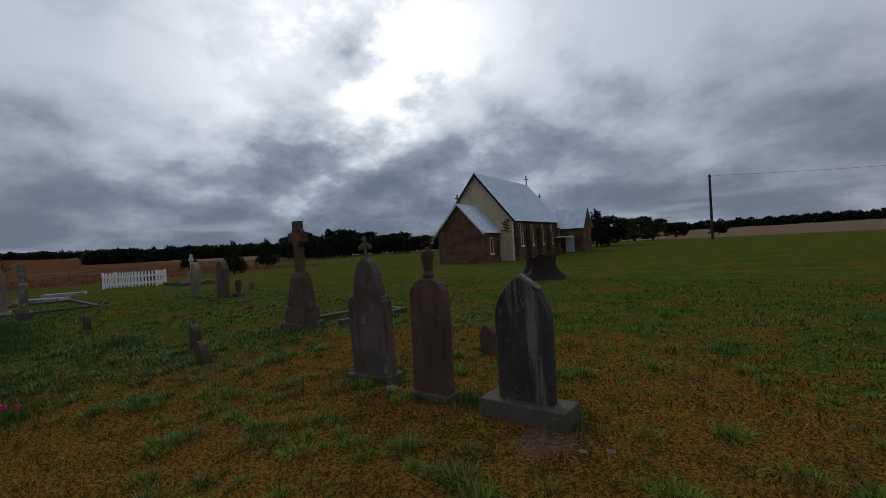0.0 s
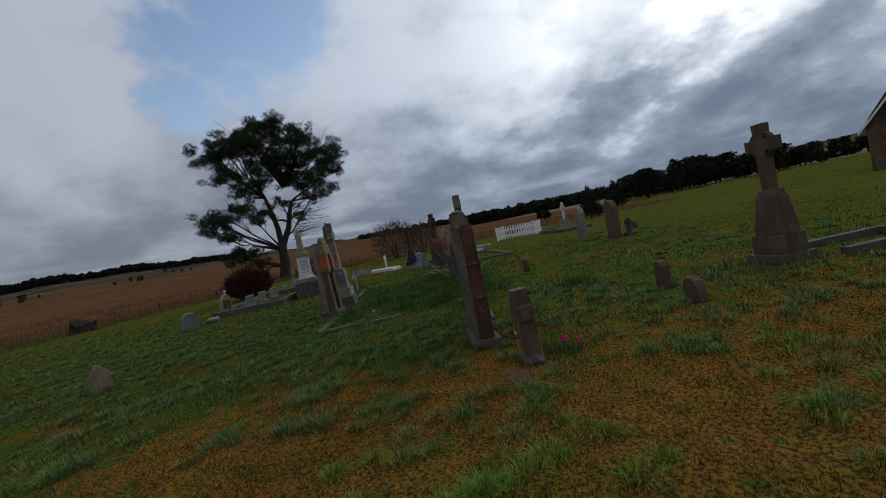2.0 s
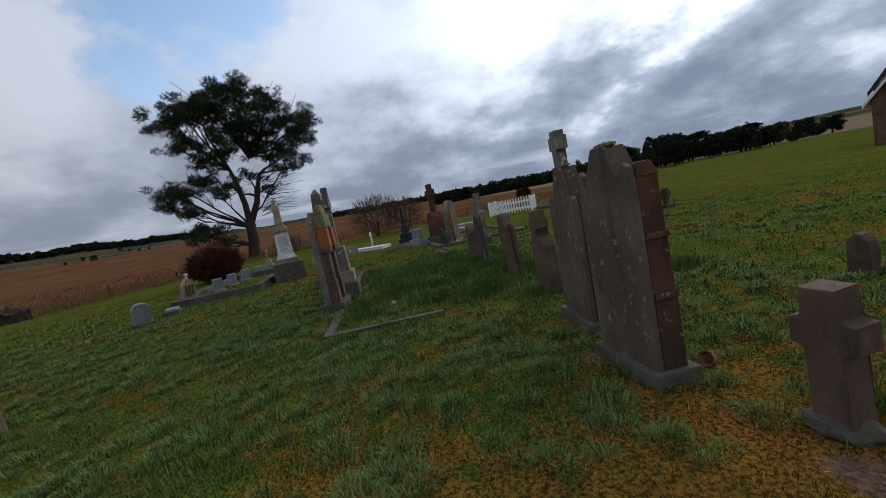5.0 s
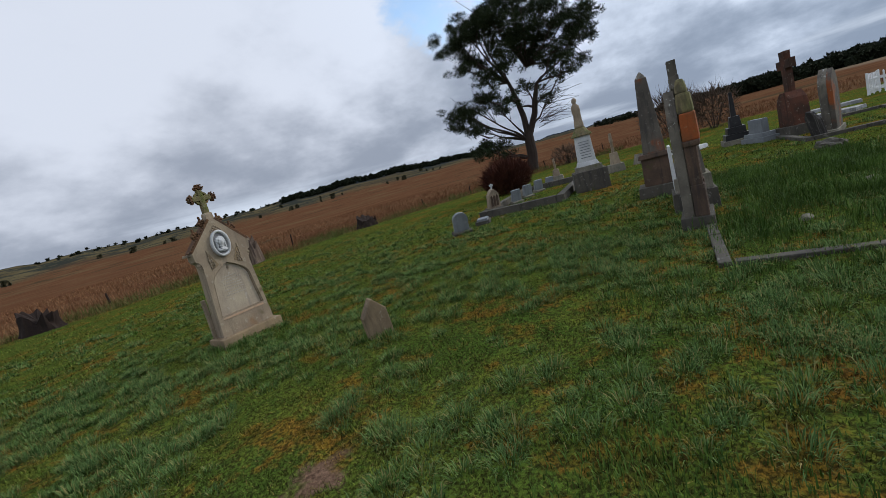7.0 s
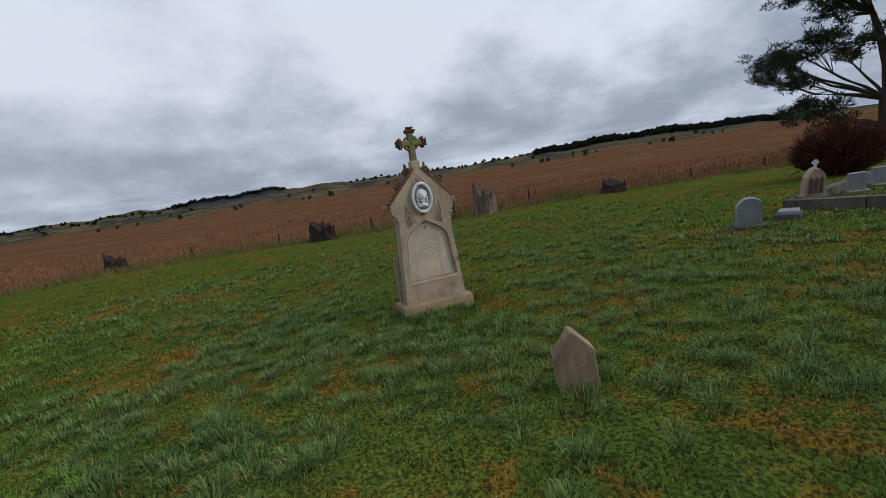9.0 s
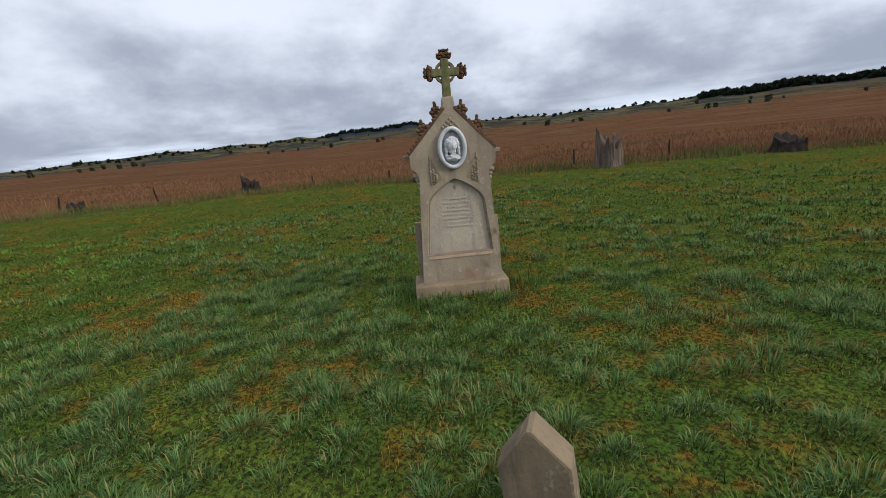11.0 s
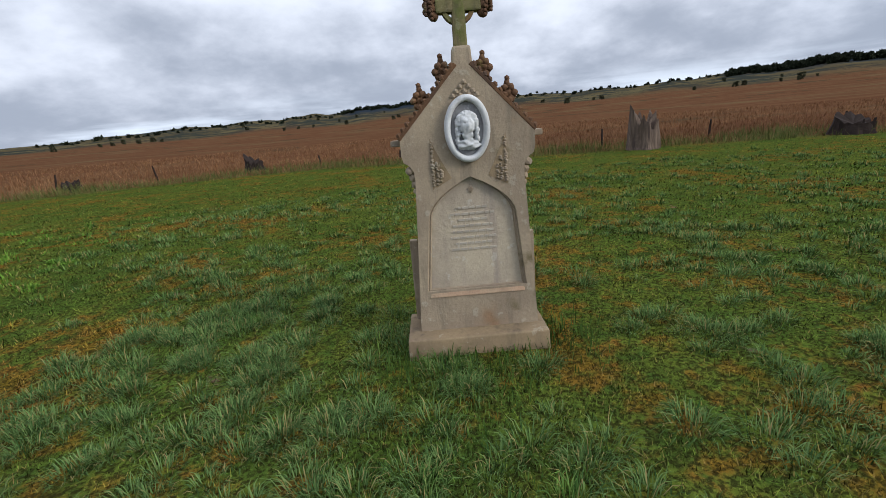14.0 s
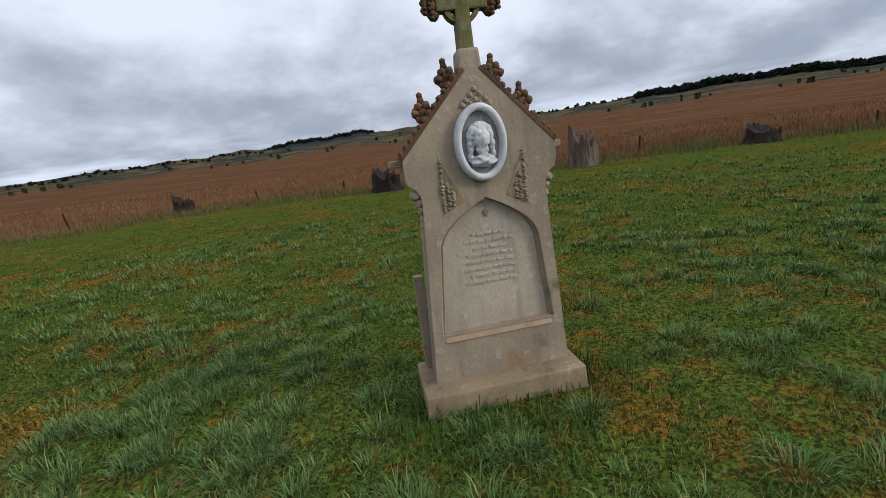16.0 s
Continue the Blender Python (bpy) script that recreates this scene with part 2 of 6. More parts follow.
M["ledge_pink"] = stone("pink_chipped_sandstone", (0.42, 0.27, 0.18), (0.36, 0.28, 0.19), (0.5, 0.45, 0.38), 0.3, streak=0.3, streak_col=(0.2, 0.13, 0.09))
M["terracotta"] = plain("old_red_clay", (0.30, 0.12, 0.08), 0.9)


def leafy(name, a, b, rough=0.75, world_scale=2.0):
    g = Graph(name, rough, gloss=0.04)
    isl = g.n("ShaderNodeNewGeometry").outputs["Random Per Island"]
    col = g.mix(isl, a, b)
    big = g.noise(g.coord(True), world_scale, 3)
    col = g.mix(g.ramp(big, 0.35, 0.65, 0.0, 0.6), col, tuple(v * 0.5 for v in a))
    g.colour(col)
    return g.m


M["pine"] = leafy("pine_needles", (0.020, 0.030, 0.014), (0.04, 0.055, 0.025), world_scale=0.5)
M["far_leaf"] = leafy("dark_hedge_leaves", (0.016, 0.022, 0.013), (0.03, 0.036, 0.02), world_scale=0.3)
M["gum_leaf"] = leafy("olive_gum_leaves", (0.05, 0.055, 0.03), (0.085, 0.085, 0.05), world_scale=0.2)
M["red_twig"] = leafy("dark_red_twigs", (0.06, 0.022, 0.018), (0.10, 0.04, 0.025))
M["bare_twig"] = leafy("grey_brown_twigs", (0.09, 0.065, 0.05), (0.14, 0.10, 0.075))
M["reed"] = leafy("dry_russet_grass", (0.165, 0.070, 0.033), (0.27, 0.155, 0.075), world_scale=0.35)
M["rank"] = leafy("rank_green_grass", (0.07, 0.10, 0.025), (0.16, 0.15, 0.05), world_scale=1.2)


def turf_colour(g, pos):
    """Green turf with russet mossy patches and painted shade between the blades, over world position."""
    a = g.noise(pos, 0.55, 5, 0.6)
    b = g.noise(pos, 2.6, 5, 0.65, (1, 1, 1), (4, 7, 0))
    sep = g.n("ShaderNodeSeparateXYZ")
    g.link(pos, sep.inputs[0])
    # the worn end of the yard, round the eastern stones
    worn = g.op("MULTIPLY", g.op("MULTIPLY", g.ramp(sep.outputs[0], -12.0, -7.5), g.ramp(sep.outputs[1], 12.0, 6.5)), g.ramp(sep.outputs[1], -2.5, 1.0))
    c = g.noise(pos, 6.0, 5, 0.65, (1, 1, 1), (17, 5, 0))
    mask = g.op("ADD", g.op("ADD", g.op("ADD", g.op("MULTIPLY", a, 0.36), g.op("MULTIPLY", b, 0.34)), g.op("MULTIPLY", c, 0.30)), g.op("MULTIPLY", worn, 0.105))
    green = g.mix(g.ramp(g.noise(pos, 0.9, 4, 0.6, (1, 1, 1), (20, 3, 0)), 0.35, 0.65), (0.072, 0.124, 0.020), (0.126, 0.156, 0.024))
    green = g.mix(g.ramp(g.noise(pos, 7.0, 3, 0.6), 0.45, 0.7), green, (0.062, 0.112, 0.020))
    russet = g.mix(g.ramp(b, 0.35, 0.7), (0.255, 0.112, 0.025), (0.185, 0.124, 0.018))
    # fine noise puts the shade in the gaps between blades into the colour
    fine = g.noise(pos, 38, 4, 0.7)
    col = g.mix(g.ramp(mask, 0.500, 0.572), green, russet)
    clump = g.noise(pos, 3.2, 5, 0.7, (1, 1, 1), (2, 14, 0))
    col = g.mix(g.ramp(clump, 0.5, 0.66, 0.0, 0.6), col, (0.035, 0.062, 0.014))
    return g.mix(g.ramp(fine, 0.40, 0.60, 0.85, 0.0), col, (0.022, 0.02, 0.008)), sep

# shared builders
def part(name, bm, mat, parent=None, label="", smooth=False):
    me = bpy.data.meshes.new(name)
    bm.to_mesh(me)
    bm.free()
    me.materials.append(M[mat] if isinstance(mat, str) else mat)
    if smooth:
        me.polygons.foreach_set("use_smooth", [True] * len(me.polygons))
    ob = new(name, me)
    if parent is not None:
        ob.parent = parent
    if label:
        ob["label"] = label
    return ob


def thing(name, x, y, label, category, z=None, yaw=0.0, tilt=(0, 0), group="", kind=""):
    ob = new(name)
    ob.empty_display_size = 0.2
    ob.matrix_basis = pose(x, y, terrain(x, y) if z is None else z, tilt[0], tilt[1], yaw)
    return tagged(ob, label, category, group, kind)


def smooth01(a, b, v):
    t = min(1.0, max(0.0, (v - a) / (b - a)))
    return t * t * (3 - 2 * t)


def lawn_edge(x, y):
    """How far, in metres, a place lies outside the mown yard (negative: inside)."""
    w = 0.9 * math.sin(x * 0.33 + 1) + 0.6 * math.sin(y * 0.41 + x * 0.2)
    south = -24.0 - y
    slant = (-(x + 10) * 0.447 - (y + 24.5) * 0.894)
    west = -44 - x if y < 30 else -50
    north = max(y - 95, -x - 90)
    return max(min(max(south, slant), 60), west, north) + w * 0.5


def terrain(x, y):
    r = math.hypot(x + 8, y)
    if r < 55 and y < 14:
        return 0.0
    h = -0.38 * math.exp(-((x + 28) ** 2 + (y - 40) ** 2) / 180.0)
    if r < 60:
        return h
    az = math.degrees(math.atan2(y, x + 8)) % 360

    def bump(c, wd, hh):
        d = (az - c + 180) % 360 - 180
        return hh * math.exp(-(d / wd) ** 2)

    # the plain lifts gently, more to the south and west
    lift = 0.55 + bump(235, 60, 0.95) + bump(190, 20, 0.25)
    h += r * math.tan(radians(lift)) * smooth01(60, 700, r) * (1 - 0.35 * smooth01(900, 1600, r))
    rim = 0.35 + bump(215, 14, 1.25) + bump(238, 22, 1.15) + bump(262, 10, 1.35) + bump(250, 9, 0.5) + bump(285, 13, 1.15) + bump(274, 7, 0.6) + bump(180, 30, 0.45) + bump(135, 30, 0.6) + bump(305, 14, 0.35)
    ridge = 0.12 * math.sin(az * 0.9) + 0.07 * math.sin(az * 2.3 + 1)
    h += 1700 * math.tan(radians(max(0.1, rim + ridge))) * smooth01(900, 1800, r) * (1 - 0.4 * smooth01(2200, 3500, r))
    return h


def lattice(x, y, seed):
    """Smooth value noise over arrays of places, from 0 to 1."""
    i, j = np.floor(x).astype(np.int64), np.floor(y).astype(np.int64)
    u, v = x - i, y - j
    u, v = u * u * (3 - 2 * u), v * v * (3 - 2 * v)

    def corner(a, b):
        k = (a * 374761393 + b * 668265263 + seed * 974634777) & 0xFFFFFFFF
        k = ((k ^ (k >> 13)) * 1274126177) & 0xFFFFFFFF
        return ((k ^ (k >> 16)) & 0xFFFF) / 65535.0

    return (corner(i, j) * (1 - u) + corner(i + 1, j) * u) * (1 - v) + (corner(i, j + 1) * (1 - u) + corner(i + 1, j + 1) * u) * v


def hummock(x, y):
    """Small rises and hollows of the turf, in metres, fading out away from the walk."""
    h = 0.5 * lattice(x * 1.1, y * 1.1, 1) + 0.9 * lattice(x * 3.1, y * 3.1, 2) + 0.6 * lattice(x * 6.3, y * 6.3, 3)
    fade = np.clip((16 - np.hypot(x + 9, y * 1.1 - 0.5)) / 3, 0, 1)
    return (h * 0.028 - 0.036) * fade


def box(bm, x0, x1, y0, y1, z0, z1, top=1.0, top_y=None, bevel=0.0):
    """A block whose top is narrowed by the given shares."""
    ty = top if top_y is None else top_y
    cx, cy, hx, hy = (x0 + x1) / 2, (y0 + y1) / 2, (x1 - x0) / 2, (y1 - y0) / 2
    vs = []
    for z, sx, sy in ((z0, 1, 1), (z1, top, ty)):
        for a, b in ((-1, -1), (1, -1), (1, 1), (-1, 1)):
            vs.append(bm.verts.new((cx + a * hx * sx, cy + b * hy * sy, z)))
    fs = [bm.faces.new([vs[i] for i in q]) for q in ((3, 2, 1, 0), (4, 5, 6, 7), (0, 1, 5, 4), (1, 2, 6, 5), (2, 3, 7, 6), (3, 0, 4, 7))]
    if bevel:
        es = list({e for f in fs for e in f.edges})
        bmesh.ops.bevel(bm, geom=es, offset=bevel, segments=2, affect="EDGES", profile=0.6)
    return bm


def extrude(bm, outline, y0, y1, bevel=0.0):
    """A flat outline in x and z, given thickness along y."""
    front = [bm.verts.new((x, y0, z)) for x, z in outline]
    back = [bm.verts.new((x, y1, z)) for x, z in outline]
    n = len(outline)
    f0, f1 = bm.faces.new(front), bm.faces.new(back[::-1])
    for i in range(n):
        bm.faces.new((front[i], back[i], back[(i + 1) % n], front[(i + 1) % n]))
    if bevel:
        es = list(f0.edges) + list(f1.edges)
        bmesh.ops.bevel(bm, geom=es, offset=bevel, segments=2, affect="EDGES", profile=0.6)
    bmesh.ops.recalc_face_normals(bm, faces=bm.faces[:])
    return bm


def arch(w, z0, spring, apex, n=7):
    """Outline of an upright slab with a pointed head."""
    h = w / 2
    rise = apex - spring
    pts = [(-h, z0)]
    pts += [(-h * (1 - (i / n) ** 2.2), spring + rise * (i / n)) for i in range(n)]
    pts += [(0, apex)]
    pts += [(-a, b) for a, b in pts[:0:-1] if a != 0]
    pts += [(h, z0)]
    out = []
    for p in pts:
        if not out or math.dist(p, out[-1]) > 1e-4:
            out.append(p)
    return out[::-1]


def lathe(bm, profile, seg=16, cx=0.0, cy=0.0):
    """A turned shape from (radius, height) pairs."""
    rings = [[bm.verts.new((cx + r * math.cos(k * 2 * math.pi / seg), cy + r * math.sin(k * 2 * math.pi / seg), z)) for k in range(seg)] for r, z in profile]
    for a, b in zip(rings, rings[1:]):
        for k in range(seg):
            bm.faces.new((a[k], a[(k + 1) % seg], b[(k + 1) % seg], b[k]))
    bm.faces.new(rings[0][::-1])
    bm.faces.new(rings[-1])
    return bm


def blob(bm, c, r, sub=2, squash=(1, 1, 1), rough=0.0, seed=0):
    made = bmesh.ops.create_icosphere(bm, subdivisions=sub, radius=1.0)["verts"]
    for v in made:
        k = 1 + rough * noise.noise(v.co * 2.3 + Vector((seed, 0, 0)))
        v.co = Vector((c[0] + v.co.x * r * squash[0] * k, c[1] + v.co.y * r * squash[1] * k, c[2] + v.co.z * r * squash[2] * k))
    return bm


def tube(bm, pts, radii, seg=6):
    rings = []
    for i, p in enumerate(pts):
        p = Vector(p)
        d = (Vector(pts[min(i + 1, len(pts) - 1)]) - Vector(pts[max(i - 1, 0)])).normalized()
        a = d.orthogonal().normalized()
        b = d.cross(a)
        rings.append([bm.verts.new(p + radii[i] * (a * math.cos(k * 2 * math.pi / seg) + b * math.sin(k * 2 * math.pi / seg))) for k in range(seg)])
    for r0, r1 in zip(rings, rings[1:]):
        s = min(range(seg), key=lambda q: (r0[0].co - r1[q].co).length)
        for k in range(seg):
            bm.faces.new((r0[k], r0[(k + 1) % seg], r1[(k + 1 + s) % seg], r1[(k + s) % seg]))
    bm.faces.new(rings[0][::-1])
    bm.faces.new(rings[-1])
    return bm


def raw_mesh(name, verts, faces, mat):
    """A mesh from numpy arrays of corners and of triangles or quads."""
    me = bpy.data.meshes.new(name)
    verts, faces = np.asarray(verts, np.float32), np.asarray(faces, np.int32)
    k = faces.shape[1]
    me.vertices.add(len(verts))
    me.vertices.foreach_set("co", verts.ravel())
    me.loops.add(faces.size)
    me.loops.foreach_set("vertex_index", faces.ravel())
    me.polygons.add(len(faces))
    me.polygons.foreach_set("loop_start", np.arange(0, faces.size, k, dtype=np.int32))
    me.update(calc_edges=True)
    me.materials.append(M[mat] if isinstance(mat, str) else mat)
    return me


BARE = [((-9.97, -1.74), 0.17), ((-10.35, 3.0), 0.12), ((-4.75, 6.45), 0.22), ((-8.6, 3.3), 0.16)]


# ground: one sheet to the horizon
def ground_material():
    g = Graph("turf_and_fields", 0.95, gloss=0.0)
    pos = g.coord(True)
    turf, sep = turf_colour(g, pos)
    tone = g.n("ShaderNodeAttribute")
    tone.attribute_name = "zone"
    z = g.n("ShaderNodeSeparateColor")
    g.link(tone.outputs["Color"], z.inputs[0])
    field = g.mix(g.ramp(g.noise(pos, 0.05, 6, 0.65, (1, 1.8, 1)), 0.38, 0.62), (0.098, 0.044, 0.023), (0.128, 0.066, 0.034))
    field = g.mix(g.ramp(g.noise(pos, 0.018, 5, 0.6), 0.5, 0.7), field, (0.125, 0.082, 0.042))
    field = g.mix(g.op("MULTIPLY", g.ramp(g.noise(pos, 0.9, 4, 0.7), 0.4, 0.7), 0.5), field, (0.085, 0.04, 0.022))
    hedge = g.ramp(g.noise(pos, 0.02, 5, 0.7, (1, 1, 1), (5, 60, 0)), 0.58, 0.63)
    field = g.mix(g.op("MULTIPLY", hedge, 0.8), field, (0.055, 0.042, 0.024))
    hill = g.mix(g.ramp(g.noise(pos, 0.006, 6, 0.65), 0.42, 0.6), (0.078, 0.062, 0.034), (0.108, 0.088, 0.046))
    hill = g.mix(g.ramp(g.noise(pos, 0.012, 6, 0.75, (1, 1, 1), (50, 0, 0)), 0.47, 0.54), hill, (0.032, 0.036, 0.03))
    # paler cut paddocks north of the church
    field = g.mix(g.ramp(sep.outputs[1], 62.0, 80.0, 0.0, 0.75), field, (0.19, 0.145, 0.10))
    col = g.mix(z.outputs[0], turf, field)
    col = g.mix(z.outputs[1], col, hill)
    # dark far ridges, tinted blue to stand for distance haze
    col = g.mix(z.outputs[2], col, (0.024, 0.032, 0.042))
    soil = g.ramp(g.noise(pos, 1.5, 4, 0.6, (1, 1, 1), (31, 8, 0)), 0.69, 0.74)
    inv = g.op("SUBTRACT", 1.0, z.outputs[0])
    col = g.mix(g.op("MULTIPLY", soil, inv), col, (0.17, 0.105, 0.075))
    # worn bare earth
    bare = g.mix(g.ramp(g.noise(pos, 26, 5, 0.7), 0.35, 0.65), (0.075, 0.045, 0.030), (0.20, 0.125, 0.085))
    for spot, r in BARE:
        dist = g.n("ShaderNodeVectorMath")
        dist.operation = "DISTANCE"
        g.link(pos, dist.inputs[0])
        dist.inputs[1].default_value = (*spot, 0)
        edge = g.op("ADD", dist.outputs["Value"], g.op("MULTIPLY", g.noise(pos, 6, 4), 0.5))
        col = g.mix(g.ramp(edge, r + 0.30, r + 0.16), col, bare)
    g.colour(col)
    g.bump(g.op("ADD", g.noise(pos, 22, 5, 0.7), g.op("MULTIPLY", g.noise(pos, 5, 3), 1.5)), 0.8, 0.03)
    return g.m


def build_ground():
    def axis(lo, hi):
        fine = list(np.arange(lo, hi, 0.085))
        left, right, s = [lo], [fine[-1]], 0.6
        while right[-1] < 4200:
            s = min(s * 1.25, 1.5) if right[-1] < 45 else s * 1.085
            right.append(right[-1] + s)
            left.append(left[-1] - s)
        return np.array(left[:0:-1] + fine + right[1:])

    xs, ys = axis(-22.5, 1.5), axis(-11.5, 11.0)
    n = len(xs)
    m_ = len(ys)
    gx, gy = np.meshgrid(xs, ys)
    rise = hummock(gx, gy).ravel()
    verts, zone = [], []
    for y in ys:
        for x in xs:
            x, y = float(x), float(y)
            verts.append((x, y, terrain(x, y) + rise[len(verts)]))
            r = math.hypot(x + 8, y)
            az = math.degrees(math.atan2(y, x + 8)) % 360
            e = lawn_edge(x, y)
            f = smooth01(-0.6, 0.8, e) if r < 4000 else 1.0
            hl = smooth01(850, 1200, r + 120 * math.sin(az * 0.4))
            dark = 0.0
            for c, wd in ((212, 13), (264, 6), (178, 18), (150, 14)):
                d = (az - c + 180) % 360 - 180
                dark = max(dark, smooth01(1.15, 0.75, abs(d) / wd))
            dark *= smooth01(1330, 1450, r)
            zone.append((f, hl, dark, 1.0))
    i = np.arange((n - 1) * (m_ - 1))
    a = (i // (n - 1)) * n + i % (n - 1)
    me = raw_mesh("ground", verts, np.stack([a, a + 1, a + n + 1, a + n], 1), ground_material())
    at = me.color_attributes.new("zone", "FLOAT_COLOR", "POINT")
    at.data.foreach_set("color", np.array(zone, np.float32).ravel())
    me.polygons.foreach_set("use_smooth", [True] * len(me.polygons))
    tagged(new("ground", me), "patchy green and russet churchyard turf running into russet fields", "ground", kind="structure")


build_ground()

# gravestones
def plinth(parent, w, d, h, mat="kerb", z=0.0, name="plinth"):
    return part(name, box(bmesh.new(), -w / 2, w / 2, -d / 2, d / 2, z - (0.08 if z == 0 else 0), z + h, 0.96, bevel=0.012), mat, parent)


def latin_cross(w, z0, z1, arm_z, t, flare=1.25):
    """Outline of a cross with slightly splayed ends."""
    a, b = t / 2, t / 2 * flare
    h = w / 2
    return [(-a * 1.1, z0), (a * 1.1, z0), (a, arm_z - a), (h, arm_z - b), (h, arm_z + b), (a, arm_z + a), (b, z1), (-b, z1), (-a, arm_z + a), (-h, arm_z + b), (-h, arm_z - b), (-a, arm_z - a)]


def cross_part(parent, w, z0, z1, arm_z, t, d, mat, name="cross", label=""):
    return part(name, extrude(bmesh.new(), latin_cross(w, z0, z1, arm_z, t), -d / 2, d / 2, 0.008), mat, parent, label)


def bars(parent, w, z0, z1, rows, y, mat, seed=1, x=0.0, h=0.018):
    """Worn lines of lettering, too faint to read, as raised bars."""
    rnd = random.Random(seed)
    for k in range(rows):
        z = z1 - (z1 - z0) * k / max(1, rows - 1)
        ww = w * rnd.uniform(0.55, 1.0)
        bm = bmesh.new()
        u = -ww / 2
        while u < ww / 2:
            s = rnd.uniform(0.016, 0.05)
            box(bm, x + u, x + min(u + s, ww / 2), y - 0.003, y + 0.004, z - h / 2, z + h / 2)
            u += s + 0.008
        part("inscription", bm, mat, parent, "worn illegible line of lettering")["kind"] = "stuff"


# three stones beside the path
t1 = thing("headstone", -5.06, 6.72, "black weathered pointed headstone with pale streaks on a plinth", "headstone", yaw=5, group="stones in a row")
plinth(t1, 0.78, 0.30, 0.13, "kerb_dark")
part("slab", extrude(bmesh.new(), arch(0.47, 0.12, 0.78, 1.14), -0.05, 0.05, 0.010), "dark", t1)
part("capping", extrude(bmesh.new(), [(0.006, 1.155), (0.17, 1.04), (0.15, 1.035), (0, 1.13), (-0.07, 1.09), (-0.08, 1.10)], -0.052, 0.02, 0.003), "kerb", t1, "pale bare edge of broken stone")

t2 = thing("headstone", -6.02, 6.62, "brown sandstone round-headed headstone with a turned finial", "headstone", yaw=8, tilt=(1, 1), group="stones in a row")
plinth(t2, 0.44, 0.24, 0.05, "kerb_dark")
o = [(-0.2, -0.03), (-0.2, 0.92), (-0.185, 1.0), (-0.14, 1.07), (-0.07, 1.11), (0, 1.12), (0.07, 1.11), (0.14, 1.07), (0.185, 1.0), (0.2, 0.92), (0.2, -0.03)]
part("slab", extrude(bmesh.new(), o, -0.055, 0.055, 0.012), "brown", t2)
part("finial", lathe(bmesh.new(), [(0.045, 1.10), (0.06, 1.15), (0.04, 1.19), (0.05, 1.24), (0.065, 1.33), (0.06, 1.37), (0.03, 1.38), (0.028, 1.40), (0.01, 1.41)], 12), "brown", t2)

t3 = thing("headstone", -6.98, 6.68, "grey lichened headstone with stepped shoulders and a foliate finial", "headstone", yaw=10, tilt=(0, -2), group="stones in a row")
plinth(t3, 0.64, 0.30, 0.06, "kerb_dark")
o = [(-0.26, 0.04), (-0.26, 0.84), (-0.235, 0.90), (-0.19, 0.90), (-0.17, 0.86), (-0.17, 1.0), (-0.15, 1.15), (-0.08, 1.27), (0, 1.33), (0.08, 1.27), (0.15, 1.15), (0.17, 1.0), (0.17, 0.86), (0.19, 0.90), (0.235, 0.90), (0.26, 0.84), (0.26, 0.04)]
part("slab", extrude(bmesh.new(), o, -0.06, 0.06, 0.012), "stained", t3)
for s in (-1, 1):
    part("side_shaft", lathe(bmesh.new(), [(0.026, 0.06), (0.02, 0.1), (0.02, 0.78), (0.03, 0.84), (0.02, 0.9)], 10, s * 0.25, -0.055), "stained", t3)
bm = bmesh.new()
tube(bm, [(0, 0, 1.3), (0, 0, 1.52)], [0.022, 0.016])
for dx, dz, r in ((-0.07, 1.44, 0.035), (0.07, 1.44, 0.035), (0, 1.53, 0.035), (-0.035, 1.47, 0.025), (0.035, 1.47, 0.025), (0, 1.44, 0.03)):
    blob(bm, (dx, 0, dz), r, 1, (1, 0.6, 1), 0.4, dx)
part("finial", bm, "stained", t3)

st = thing("headstone", -6.54, 8.16, "small grey pointed headstone sunk in the grass", "headstone", group="low footstones")
part("slab", extrude(bmesh.new(), arch(0.2, -0.05, 0.2, 0.36), -0.04, 0.04, 0.01), "brown", st)
for x, y, h, w, ti in ((-10.75, 6.05, 0.38, 0.22, (2, 3)), (-9.68, 5.80, 0.29, 0.26, (0, -9)), (-15.6, 5.35, 0.34, 0.22, (0, 4)), (-21.8, 11.7, 0.32, 0.2, (0, 3))):
    st = thing("headstone", x, y, "small dark rounded footstone half sunk in grass", "headstone", tilt=ti, group="low footstones")
    part("slab", extrude(bmesh.new(), [(-w / 2, -0.06), (-w / 2, h * 0.6), (-w * 0.38, h * 0.85), (-w * 0.1, h), (w * 0.15, h * 0.97), (w * 0.42, h * 0.8), (w / 2, h * 0.5), (w / 2, -0.06)], -0.06, 0.06, 0.02), "brown", st)

# cross monument with its kerbed plot
m = thing("cross_monument", -10.76, 7.92, "brown stone cross on a tapered pedestal with a stepped base", "monument", yaw=3)
plinth(m, 0.62, 0.60, 0.12, "kerb_dark")
part("step", box(bmesh.new(), -0.24, 0.24, -0.23, 0.23, 0.12, 0.40, 0.97, bevel=0.012), "brown", m)
part("die", box(bmesh.new(), -0.20, 0.20, -0.19, 0.19, 0.40, 0.96, 0.72, bevel=0.015), "brown", m)
part("cap", box(bmesh.new(), -0.135, 0.135, -0.13, 0.13, 0.955, 1.06, 0.8, bevel=0.015), "brown", m)
cross_part(m, 0.50, 1.05, 2.03, 1.72, 0.15, 0.13, "brown")
bm = bmesh.new()
n = 24
